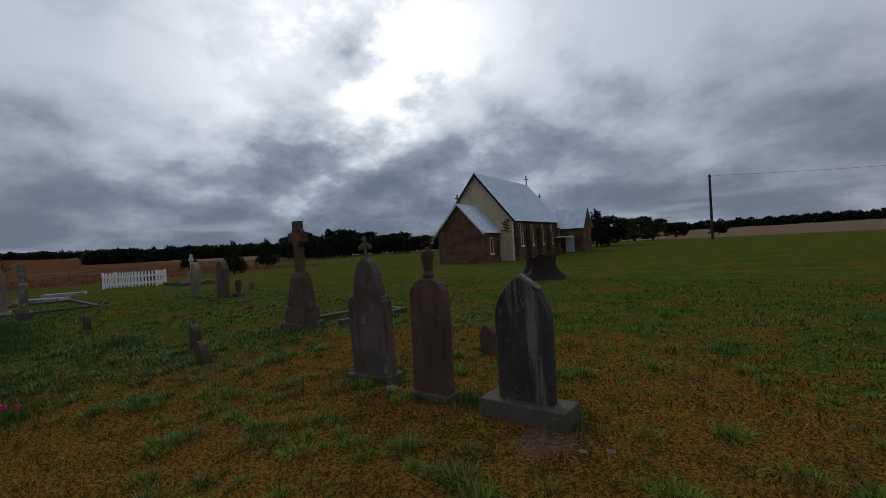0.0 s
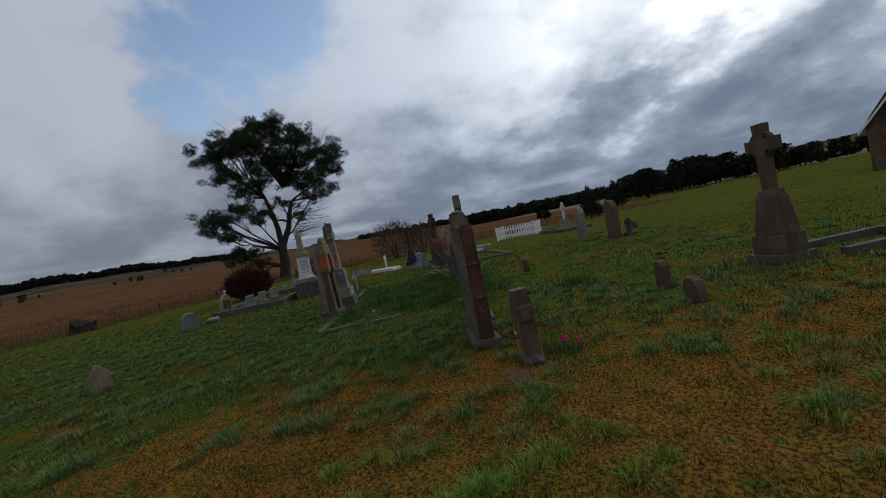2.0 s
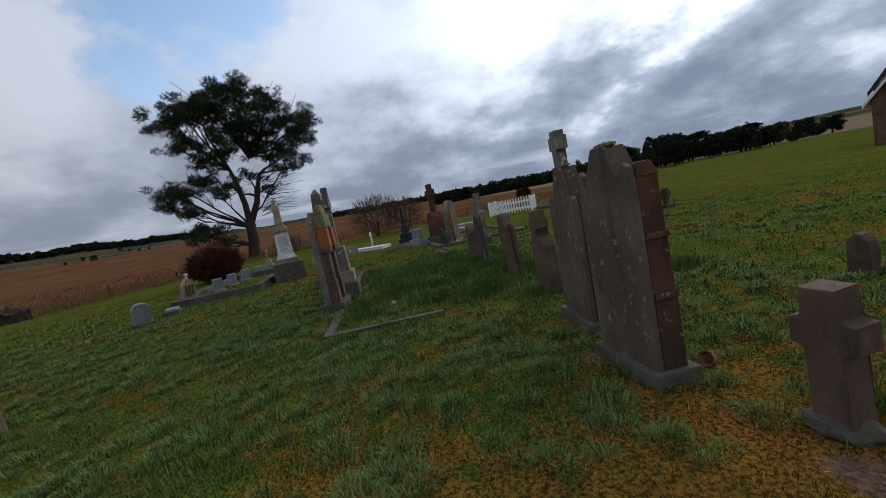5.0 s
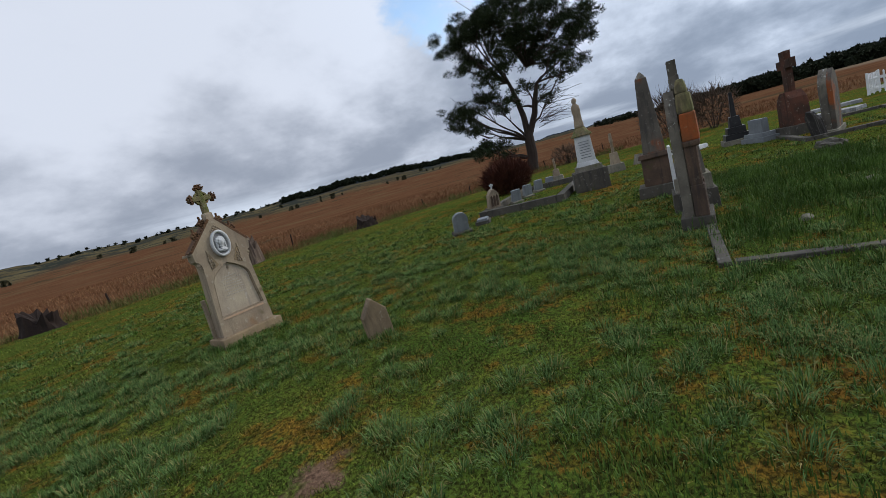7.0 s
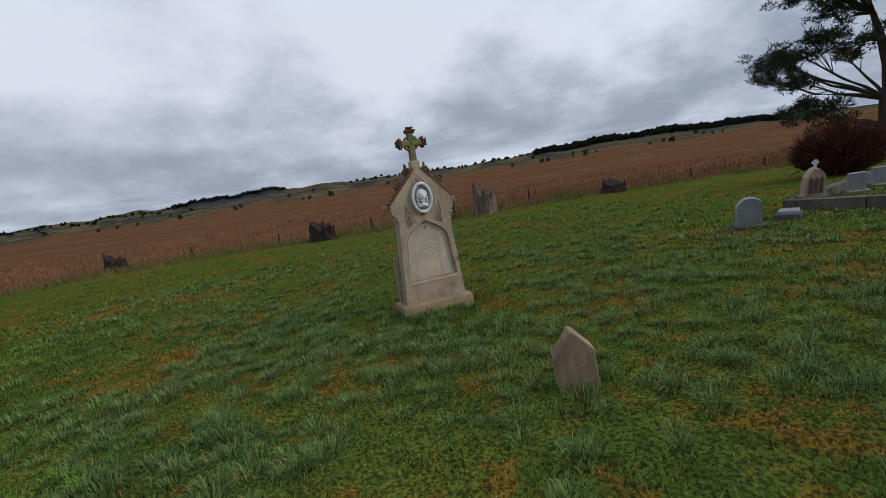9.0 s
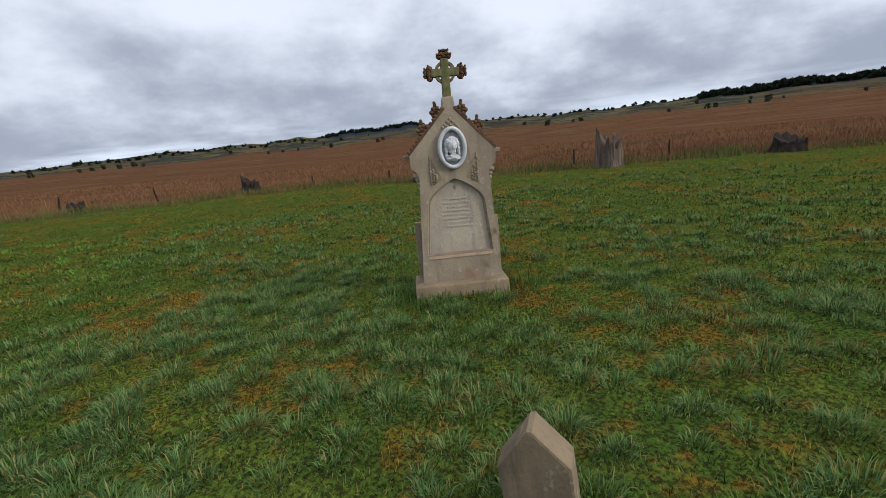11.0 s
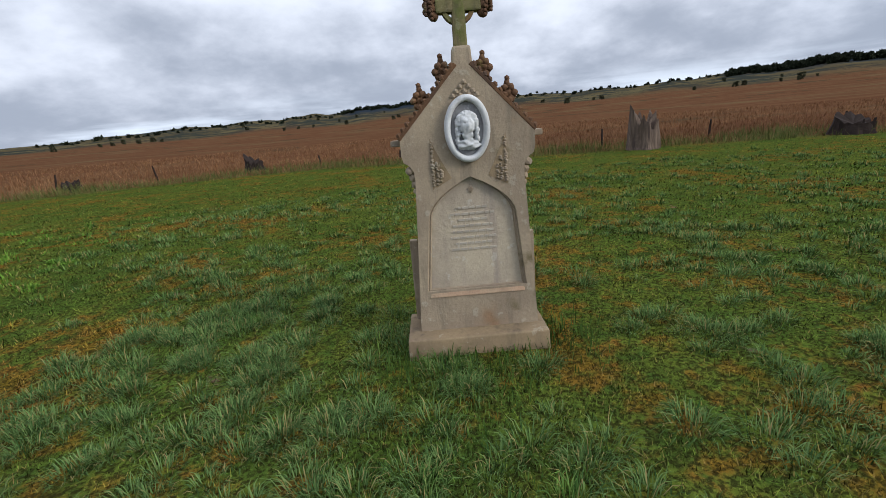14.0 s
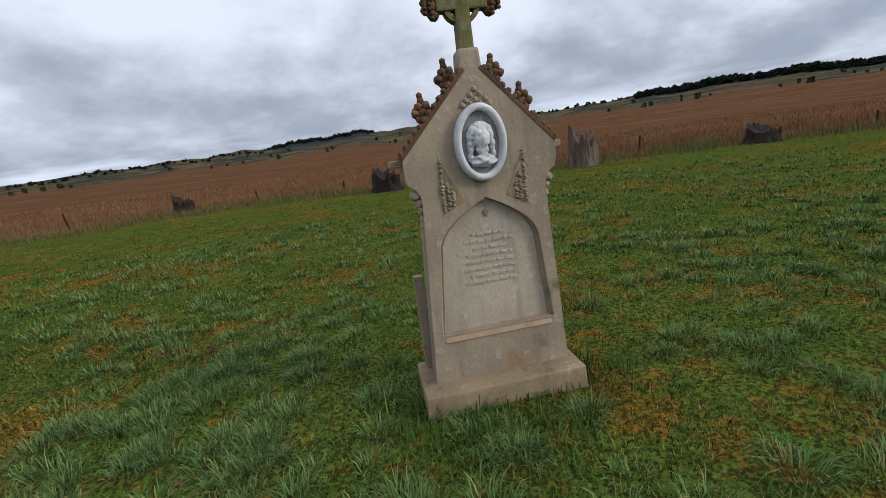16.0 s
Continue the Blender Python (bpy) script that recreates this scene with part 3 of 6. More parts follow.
ring = [[bm.verts.new((r * math.cos(k * 2 * math.pi / n), y, 1.72 + r * math.sin(k * 2 * math.pi / n))) for k in range(n)] for r, y in ((0.20, -0.04), (0.20, 0.04), (0.15, 0.04), (0.15, -0.04))]
for a in range(4):
    for k in range(n):
        bm.faces.new((ring[a][k], ring[a][(k + 1) % n], ring[(a + 1) % 4][(k + 1) % n], ring[(a + 1) % 4][k]))
bmesh.ops.recalc_face_normals(bm, faces=bm.faces[:])
part("wheel", bm, "brown", m)


def kerb_plot(x0, x1, y0, y1, label, mat="kerb", w=0.13, h=0.10, sides="nsew", yaw=0.0, bump=0.0):
    cx, cy = (x0 + x1) / 2, (y0 + y1) / 2
    k = thing("grave_kerb", cx, cy, label, "grave kerb", yaw=yaw)
    a, b = (x1 - x0) / 2, (y1 - y0) / 2
    runs = {"s": (-a, a, -b, -b + w), "n": (-a, a, b - w, b), "w": (-a, -a + w, -b + w + 0.004, b - w - 0.004), "e": (a - w, a, -b + w + 0.004, b - w - 0.004)}
    for s in sides:
        u0, u1, v0, v1 = runs[s]
        long_x = (u1 - u0) > (v1 - v0)
        n = max(1, round(max(u1 - u0, v1 - v0) / 1.1))
        for i in range(n):
            p0, p1 = i / n, (i + 1) / n
            q = (u0 + (u1 - u0) * p0 + 0.004, u0 + (u1 - u0) * p1 - 0.004, v0, v1) if long_x else (u0, u1, v0 + (v1 - v0) * p0 + 0.004, v0 + (v1 - v0) * p1 - 0.004)
            part("kerbstone", box(bmesh.new(), *q, -0.06, h + bump * math.sin(i * 2.3), 0.98, bevel=0.012), mat, k)
    return k


kerb_plot(-11.25, -10.2, 8.26, 10.1, "low grey kerb round the grave behind the cross", "kerb_dark", sides="new")

# the row of sandstone headstones
def buttressed(x, y, w, d, side_h, peak, label, mats, yaw=0.0, tilt=(0, 0), plinth_h=0.09, cross_to=None):
    """A thick slab with moulded side piers and a gabled head."""
    t = thing("headstone", x, y, label, "headstone", yaw=yaw, tilt=tilt, group="buttressed headstones")
    plinth(t, w + 0.12, d + 0.12, plinth_h, "kerb_dark")
    pw = 0.13
    hw = w / 2
    z0 = plinth_h - 0.005
    half = [(hw, z0), (hw, side_h - 0.10), (hw - 0.02, side_h + 0.01), (hw - 0.07, side_h + 0.035), (hw - pw + 0.01, side_h + 0.0), (hw - pw - 0.005, side_h - 0.12), (hw - pw - 0.03, side_h - 0.06), (hw * 0.30, peak - 0.06), (hw * 0.20, peak)]
    o = half + [(-a, b) for a, b in half[::-1]]
    part("slab", extrude(bmesh.new(), o, -d * 0.5, -d * 0.30, 0.010), mats[0], t)
    for s in (-1, 1):
        cx = s * (w / 2 - pw / 2)
        pier = part("pier", box(bmesh.new(), cx - pw / 2, cx + pw / 2, -d * 0.295, d * 0.46, plinth_h, plinth_h + (side_h - plinth_h) * 0.36, 0.97, bevel=0.008), mats[1], t, "red-brown moulded side pier")
        cuts = [plinth_h + (side_h - plinth_h) * f for f in (0.36, 0.66, 0.95)]
        for i in range(2):
            k = 0.94 - 0.06 * i
            part("pier_block", box(bmesh.new(), cx - pw / 2 * k, cx + pw / 2 * k, -d * 0.295, d * 0.46 * k, cuts[i] + 0.03, cuts[i + 1], 0.97, bevel=0.008), mats[1], pier)
            part("moulding", box(bmesh.new(), cx - pw / 2 - 0.012, cx + pw / 2 + 0.012, -d * 0.295, d * 0.50, cuts[i] - 0.012, cuts[i] + 0.03, 0.9, bevel=0.01), mats[1], pier)
        part("pier_cap", box(bmesh.new(), cx - pw * 0.5, cx + pw * 0.5, -d * 0.295, d * 0.45, cuts[2] - 0.002, side_h + 0.03, 0.6, bevel=0.018), mats[1], pier)
    core = [(hw - pw, z0), (hw - pw, side_h - 0.12), (hw - pw - 0.04, side_h - 0.07), (hw * 0.28, peak - 0.07), (hw * 0.18, peak - 0.01)]
    part("back_slab", extrude(bmesh.new(), core + [(-a, b) for a, b in core[::-1]], -d * 0.29, d * 0.30, 0.010), mats[0], t)
    bm = bmesh.new()
    for k in range(5):
        blob(bm, (hw * 0.20 * (k - 2) / 2.4, -d * 0.16 + 0.02 * (k % 2), peak + 0.005), 0.036, 1, (1, 1.4, 0.6), 0.5, k)
    part("crest", bm, "mossy", t, "green mossy crest")
    if cross_to:
        cross_part(t, 0.24, peak, cross_to, cross_to - 0.12, 0.10, 0.10, "grey").location.y = -d * 0.2
    return t


buttressed(-10.06, 3.22, 0.72, 0.22, 1.42, 1.60, "tall grey lichened headstone with red-brown piers on a plinth", ("grey_brown", "redstone"), yaw=0)
buttressed(-11.24, 3.42, 0.70, 0.22, 1.24, 1.56, "tall brown-grey headstone with red-brown piers topped by a small cross", ("grey_brown", "redstone"), yaw=-4, tilt=(0, 1), cross_to=1.9)
sf = thing("headstone", -12.80, 3.66, "small brown headstone topped by a blunt stone cross", "headstone", tilt=(1, -2), yaw=-3)
part("slab", extrude(bmesh.new(), [(-0.25, -0.05), (-0.25, 0.62), (-0.2, 0.7), (-0.09, 0.76), (-0.08, 0.86), (-0.16, 0.86), (-0.16, 0.98), (-0.08, 0.98), (-0.08, 1.1), (0.08, 1.1), (0.08, 0.98), (0.16, 0.98), (0.16, 0.86), (0.08, 0.86), (0.09, 0.76), (0.2, 0.7), (0.25, 0.62), (0.25, -0.05)], -0.085, 0.085, 0.012), "brown", sf)
sf = thing("headstone", -14.5, 3.72, "brown round-shouldered headstone leaning over in long grass", "headstone", tilt=(2, -6), yaw=-3)
part("slab", extrude(bmesh.new(), [(-0.29, -0.05), (-0.29, 0.8), (-0.25, 0.86), (-0.2, 0.88), (-0.14, 1.0), (-0.05, 1.06), (0.05, 1.06), (0.14, 1.0), (0.2, 0.88), (0.25, 0.86), (0.29, 0.8), (0.29, -0.05)], -0.08, 0.08, 0.012), "brown", sf)
part("shaft", lathe(bmesh.new(), [(0.03, 0.0), (0.03, 0.72), (0.045, 0.8), (0.03, 0.86)], 8, 0.28, 0.0), "redstone", sf)
sf = thing("headstone", -16.5, 3.66, "dark slate round-headed headstone spotted with lichen", "headstone", tilt=(0, -3))
part("slab", extrude(bmesh.new(), arch(0.46, -0.05, 0.8, 1.09), -0.05, 0.05, 0.01), "dark", sf)
sf = thing("headstone", -20.2, 4.58, "tall brown headstone with stepped shoulders and a broken cross", "headstone", tilt=(0, 2))
plinth(sf, 0.8, 0.34, 0.22, "kerb_dark")
part("slab", extrude(bmesh.new(), [(-0.3, 0.21), (-0.3, 1.0), (-0.2, 1.05), (-0.17, 1.25), (-0.06, 1.36), (-0.05, 1.56), (0.05, 1.56), (0.06, 1.36), (0.17, 1.25), (0.2, 1.05), (0.3, 1.0), (0.3, 0.21)], -0.09, 0.09, 0.012), "grey", sf)

# small cross-shaped footpost with silk flowers
sp = thing("cross_headstone", -8.90, 3.52, "short brown stone cross on a rough base", "headstone", tilt=(2, 0), yaw=4)
bm = bmesh.new()
blob(bm, (0, 0, 0.02), 0.17, 2, (1, 0.8, 0.5), 0.35, 4)
part("base", bm, "kerb_dark", sp)
part("cross", extrude(bmesh.new(), [(-0.09, 0.03), (0.09, 0.03), (0.075, 0.42), (0.15, 0.43), (0.15, 0.56), (0.075, 0.57), (0.08, 0.72), (-0.08, 0.72), (-0.075, 0.57), (-0.15, 0.56), (-0.15, 0.43), (-0.075, 0.42)], -0.075, 0.075, 0.012), "brown", sp)
for i, (x, y, r) in enumerate(((-8.80, 3.84, 0.034), (-8.70, 3.93, 0.024))):
    fl = thing("silk_flower", x, y, "faded magenta artificial flower on a wire stem in dead grass", "flower", group="grave flowers")
    bm = bmesh.new()
    tube(bm, [(0, 0, -0.02), (0.01, 0, 0.08), (0, 0.01, 0.15)], [0.005, 0.004, 0.004], 5)
    part("stem", bm, "rank", fl)
    for k in range(7):
        a = k * 0.9
        bm = bmesh.new()
        blob(bm, (math.cos(a) * r * 0.55, math.sin(a) * r * 0.55, 0.16 + 0.012 * (k % 3)), r * 0.6, 1, (1, 1, 0.6), 0.4, k)
        part("petal", bm, "pink", fl)
pot = thing("clay_pot", -9.83, 3.60, "small broken red clay pot lying behind a headstone", "pot", z=0.02, yaw=20, tilt=(72, 0))
pot.scale = (0.7, 0.7, 0.7)
part("bowl", lathe(bmesh.new(), [(0.045, -0.01), (0.06, 0.06), (0.075, 0.1), (0.08, 0.11), (0.07, 0.11), (0.05, 0.04)], 14), "terracotta", pot)

# the sandstone memorial at the end of the walk
g = thing("gothic_memorial", -12.56, -5.50, "pale sandstone gabled memorial with white oval medallion and mossy cross", "memorial", yaw=-10.5, tilt=(0, 0))
# front faces +y
part("plinth", box(bmesh.new(), -0.445, 0.485, -0.22, 0.235, -0.08, 0.118, 0.985, 0.96, bevel=0.010), "tan", g)
W0, W1 = 0.395, 0.335
body = [(-W0, 0.115), (W0, 0.115), (W1, 1.13), (0.34, 1.18), (0.36, 1.215), (0.395, 1.24), (0.405, 1.28), (0.405, 1.37), (0.035, 1.765), (-0.035, 1.765), (-0.405, 1.37), (-0.405, 1.28), (-0.395, 1.24), (-0.36, 1.215), (-0.34, 1.18), (-W1, 1.13)]
def niche(scale, z0):
    """Pointed niche outline, wide at the foot."""
    z0 += 0.08
    pts = [(-0.315 * scale, z0), (0.315 * scale, z0), (0.268 * scale, 0.86)]
    for i in range(1, 10):
        t = i / 9
        pts.append((0.268 * scale * (1 - t ** 2.1), 0.86 + (0.215 + 0.05 * scale) * t))
    pts += [(-a, b) for a, b in pts[-2:1:-1]]
    return pts


bm = bmesh.new()
ring_y = 0.09
outline = [bm.verts.new((x, ring_y, z)) for x, z in body]
mouth = [bm.verts.new((x, ring_y, z)) for x, z in niche(1.04, 0.315)]
edges = [bm.edges.new((lp[i], lp[(i + 1) % len(lp)])) for lp in (outline, mouth) for i in range(len(lp))]
bmesh.ops.triangle_fill(bm, use_beauty=True, edges=edges)
# moulded reveal stepping back to the panel
levels = [mouth] + [[bm.verts.new((x, y, z)) for x, z in niche(sc, z0)] for sc, z0, y in ((1.015, 0.318, 0.074), (0.985, 0.321, 0.078), (0.95, 0.325, 0.052))]
for a, b in zip(levels, levels[1:]):
    for i in range(len(a)):
        j = (i + 1) % len(a)
        bm.faces.new((a[i], a[j], b[j], b[i]))
rear = [bm.verts.new((x, -0.11, z)) for x, z in body]
for i in range(len(body)):
    j = (i + 1) % len(body)
    bm.faces.new((outline[i], outline[j], rear[j], rear[i]))
bm.faces.new(rear)
bmesh.ops.recalc_face_normals(bm, faces=bm.faces[:])
part("body", bm, "sand", g)
part("inscription_panel", extrude(bmesh.new(), niche(0.955, 0.322), 0.03, 0.055), "sand_panel", g, "pale panel with worn lettering")
part("ledge", box(bmesh.new(), -0.315, 0.315, 0.05, 0.098, 0.352, 0.392, 0.98, 0.55, bevel=0.006), "ledge_pink", g, "chipped pinkish ledge")
bars(g, 0.30, 0.66, 0.93, 8, 0.057, "letter", 3, h=0.014)
cross_part(g, 0.035, 1.02, 1.065, 1.048, 0.008, 0.012, "sand", "small_cross").location = (0, 0.058, 0)


def oval(bm, rx, rz, cz, y0, y1, n=40, bevel=0.0, tilt=0.0):
    return extrude(bm, [(rx * math.cos(k * 2 * math.pi / n), cz + rz * math.sin(k * 2 * math.pi / n)) for k in range(n)], y0, y1, bevel)


med = part("medallion", oval(bmesh.new(), 0.128, 0.185, 1.362, 0.08, 0.105, bevel=0.006), "stain", g, "stained marble oval medallion")
rim = bmesh.new()
n = 44
for r0, y in ((0.136, 0.09), (0.136, 0.122), (0.12, 0.138), (0.102, 0.128), (0.097, 0.107)):
    for k in range(n):
        rim.verts.new((r0 * math.cos(k * 2 * math.pi / n), y, 1.362 + (r0 + 0.058) * math.sin(k * 2 * math.pi / n)))
rim.verts.ensure_lookup_table()
for a in range(4):
    for k in range(n):
        rim.faces.new([rim.verts[i] for i in (a * n + k, a * n + (k + 1) % n, (a + 1) * n + (k + 1) % n, (a + 1) * n + k)])
bmesh.ops.recalc_face_normals(rim, faces=rim.faces[:])
rim_ob = part("rim", rim, "marble", med, "rounded marble rim", True)
rel = bmesh.new()
blob(rel, (0.0, 0.122, 1.385), 0.048, 3, (1, 0.75, 1.3), 0.3, 2)
for i in range(13):
    a = math.pi * (0.02 + 0.96 * i / 12)
    blob(rel, (0.058 * math.cos(a), 0.112, 1.395 + 0.062 * math.sin(a)), 0.024, 2, (1, 0.9, 1), 0.5, i)
for s in (-1, 1):
    for i in range(4):
        blob(rel, (s * (0.062 + 0.006 * (i % 2)), 0.112, 1.385 - 0.03 * i), 0.02, 2, (0.9, 0.9, 1.1), 0.5, i + s)
for i in range(5):
    blob(rel, (0.012 * (i - 2), 0.13, 1.325 - 0.008 * (2 - abs(i - 2))), 0.016, 2, (0.9, 0.8, 1.4), 0.5, i + 20)
blob(rel, (0.0, 0.145, 1.38), 0.012, 2, (0.8, 1, 1.8))
blob(rel, (0.0, 0.112, 1.262), 0.075, 3, (1.1, 0.45, 0.5), 0.5, 13)
bmesh.ops.scale(rel, vec=(0.88, 1, 0.9), verts=rel.verts, space=Matrix.Translation((0, 0, -1.362)))
for o_ in (med, rim_ob):
    o_.location.z += 0.045 if o_ is med else 0
fused = part("relief", rel, "marble", med, "weathered raised relief in the medallion", True).modifiers.new("fuse", "REMESH")
fused.mode, fused.voxel_size, fused.use_smooth_shade = "VOXEL", 0.005, True
# carved leaf panels and beads
rnd = random.Random(5)
for s in (-1, 1):
    bm = bmesh.new()
    plate = [(s * 0.232, 1.062), (s * 0.112, 1.125), (s * 0.150, 1.20), (s * 0.200, 1.30), (s * 0.228, 1.37)]
    part("carved_spandrel", extrude(bmesh.new(), plate, 0.084, 0.0925), "tan", g, "darker sunk spandrel behind carved leaves")
    for k in range(20):
        t = k / 19
        zz = 1.085 + 0.255 * t
        wide = 0.105 * (1 - t) if t > 0.16 else 0.105 * (0.35 + 3.0 * t)
        for q in range(max(1, round(wide / 0.026))):
            xx = 0.222 - q * 0.026
            blob(bm, (s * (xx + rnd.uniform(-0.005, 0.005)), 0.094, zz + rnd.uniform(-0.006, 0.006)), rnd.uniform(0.009, 0.014), 1, (1, 0.9, 0.8), 0.5, k)
    part("leaf_carving", bm, "sand", g)
    bm = bmesh.new()
    for k in range(5):
        blob(bm, (s * (0.352 - 0.006 * k if k else 0.362), 0.055, 1.185 - 0.042 * k), 0.030 - 0.003 * k, 2, (1, 1, 1), 0.3, k)
    part("bead_ornament", bm, "sand", g)
bm = bmesh.new()
for a, b in ((0, 0), (-0.025, -0.025), (0.025, -0.025), (-0.05, -0.05), (0, -0.05), (0.05, -0.05), (-0.07, -0.072), (-0.025, -0.072), (0.025, -0.072), (0.07, -0.072)):
    blob(bm, (a, 0.092, 1.67 + b), 0.017, 1, (1, 0.8, 1), 0.4, a)
part("gable_carving", bm, "sand", g)
for s in (-1, 1):
    bm = bmesh.new()
    p0, p1 = (s * 0.403, 1.366), (s * 0.033, 1.762)
    d = math.dist(p0, p1)
    ux, uz = (p1[0] - p0[0]) / d, (p1[1] - p0[1]) / d
    nx, nz = s * abs(uz), abs(ux)
    o = [(p0[0], p0[1]), (p1[0], p1[1]), (p1[0] + nx * 0.024, p1[1] + nz * 0.024), (p0[0] + nx * 0.024, p0[1] + nz * 0.024)]
    extrude(bm, o, -0.115, 0.093, 0.006)
    for k in range(13):
        t = (k + 0.5) / 13
        blob(bm, (p0[0] + (p1[0] - p0[0]) * t + nx * 0.026, 0.078, p0[1] + (p1[1] - p0[1]) * t + nz * 0.026), 0.019, 1, (1, 1, 1), 0.4, k)
    part("gable_coping", bm, "rust_moss", g, "mossy beaded coping")
    for q, zq in ((0.48, 0), (0.86, 0)):
        cx, cz = p0[0] + (p1[0] - p0[0]) * q + nx * 0.05, p0[1] + (p1[1] - p0[1]) * q + nz * 0.05
        bm = bmesh.new()
        blob(bm, (cx, 0, cz), 0.052, 3, (1, 0.95, 0.9), 0.35, q * 9)
        for k in range(6):
            a = k * 1.05
            blob(bm, (cx + 0.038 * math.cos(a), 0.034, cz + 0.036 * math.sin(a)), 0.022, 2, (1, 0.8, 1), 0.4, k)
        tube(bm, [(cx, 0, cz + 0.045), (cx + s * 0.004, 0, cz + 0.085)], [0.022, 0.012])
        blob(bm, (cx + s * 0.004, 0, cz + 0.088), 0.018, 1)
        tube(bm, [(cx - nx * 0.07, 0, cz - nz * 0.07), (cx, 0, cz)], [0.035, 0.03])
        part("crocket", bm, "rust_moss", g, "rust-brown mossy carved leaf crocket", True)
    part("rear_buttress", box(bmesh.new(), s * 0.40 - 0.03, s * 0.40 + 0.03, -0.17, -0.115, 0.1, 0.70, 0.9, bevel=0.008), "sand", g)
    bm = bmesh.new()
    box(bm, s * 0.42 - 0.05, s * 0.42 + 0.05, -0.10, 0.02, 1.335, 1.372, bevel=0.008)
    part("corner_block", bm, "sand", g)
part("neck", box(bmesh.new(), -0.062, 0.062, -0.075, 0.075, 1.73, 1.87, 0.86, bevel=0.015), "sand", g)
cr = part("cross", box(bmesh.new(), -0.04, 0.04, -0.042, 0.042, 1.86, 2.205, 0.88, bevel=0.012), "mossy", g, "mossy green cross with leaf-carved ends")
part("cross_arm", box(bmesh.new(), -0.13, 0.13, -0.037, 0.037, 2.05, 2.12, bevel=0.01), "mossy", cr)
bm = bmesh.new()
n = 24
ring = [[bm.verts.new((r * math.cos(k * 2 * math.pi / n), y, 2.085 + r * math.sin(k * 2 * math.pi / n))) for k in range(n)] for r, y in ((0.098, -0.028), (0.098, 0.028), (0.074, 0.028), (0.074, -0.028))]
for a in range(4):
    for k in range(n):
        bm.faces.new((ring[a][k], ring[a][(k + 1) % n], ring[(a + 1) % 4][(k + 1) % n], ring[(a + 1) % 4][k]))
bmesh.ops.recalc_face_normals(bm, faces=bm.faces[:])
part("wheel", bm, "mossy", cr)
for a0 in (0, 90, 180):
    bm = bmesh.new()
    ca, sa = math.cos(radians(a0)), math.sin(radians(a0))
    for u, v, r in ((0.15, 0, 0.036), (0.142, 0.04, 0.031), (0.142, -0.04, 0.031), (0.176, 0.017, 0.026), (0.176, -0.017, 0.026)):
        blob(bm, (u * ca - v * sa, 0.005, 2.085 + u * sa + v * ca), r, 2, (1, 0.95, 1), 0.35, u + v)
        for k in range(3):
            w = (k - 1) * 0.022
            blob(bm, ((u + 0.01) * ca - (v + w) * sa, 0.036, 2.085 + (u + 0.01) * sa + (v + w) * ca), 0.012, 1, (1, 0.7, 1), 0.3, k)
    part("cross_end", bm, "rust_moss", cr, "rust-brown leaf-carved end", True)

pt = thing("headstone", -12.05, -2.70, "small tan five-sided sandstone marker leaning in the grass", "headstone", yaw=-34, tilt=(-4, 5))
part("slab", extrude(bmesh.new(), [(-0.14, -0.06), (0.14, -0.06), (0.135, 0.26), (0.0, 0.43), (-0.02, 0.43), (-0.14, 0.28)], -0.06, 0.06, 0.012), "tan", pt)

# monuments along the kerbed plot
kerb_plot(-19.4, -12.85, 0.66, 2.40, "grey concrete kerb round a long overgrown plot", "kerb_dark", w=0.11, h=0.045, sides="se", yaw=-2)

q = thing("headstone", -14.86, 0.56, "thick grey headstone with orange-lichened moulded ends and mossy top", "headstone", yaw=-5, tilt=(0, 1))
plinth(q, 0.70, 0.38, 0.16, "kerb_dark")
part("slab", extrude(bmesh.new(), [(-0.27, 0.15), (-0.27, 1.35), (-0.2, 1.55), (-0.08, 1.72), (0.08, 1.72), (0.2, 1.55), (0.27, 1.35), (0.27, 0.15)], -0.14, -0.02, 0.012), "grey", q)
for s in (-1, 1):
    bm = bmesh.new()
    box(bm, s * 0.22 - 0.10, s * 0.22 + 0.10, -0.016, 0.14, 0.16, 0.55, 0.92, bevel=0.01)
    box(bm, s * 0.22 - 0.08, s * 0.22 + 0.08, -0.016, 0.12, 0.55, 1.02, 0.94, bevel=0.01)
    box(bm, s * 0.22 - 0.10, s * 0.22 + 0.10, -0.016, 0.16, 1.02, 1.09, 1.06, bevel=0.015)
    part("side_pier", bm, "brown", q)
    bm = bmesh.new()
    box(bm, s * 0.2 - 0.11, s * 0.2 + 0.11, -0.016, 0.17, 1.09, 1.42, 0.9, bevel=0.02)
    part("pier_head", bm, "orange", q, "orange lichened pier head")
part("head_block", box(bmesh.new(), -0.25, 0.25, -0.03, 0.16, 1.42, 1.66, 0.82, bevel=0.035), "mossy", q, "mossy stone head block")
part("crest", box(bmesh.new(), -0.19, 0.19, -0.02, 0.13, 1.655, 1.83, 0.6, bevel=0.04), "mossy", q, "mossy carved crest")

w = thing("marble_cross", -16.15, 0.62, "tall white marble cross gone dark on a tapered pedestal", "monument", yaw=0, tilt=(0, 0))
plinth(w, 0.75, 0.6, 0.28, "kerb_dark")
part("step", box(bmesh.new(), -0.3, 0.3, -0.25, 0.25, 0.28, 0.50, 0.97, bevel=0.01), "kerb", w)
part("die", box(bmesh.new(), -0.22, 0.22, -0.19, 0.19, 0.50, 1.0, 0.8, bevel=0.01), "grey", w)
part("marble_facing", box(bmesh.new(), -0.25, 0.25, -0.25, -0.2, 0.30, 1.0, 0.8, bevel=0.008), "marble", w, "white marble inscription facing")
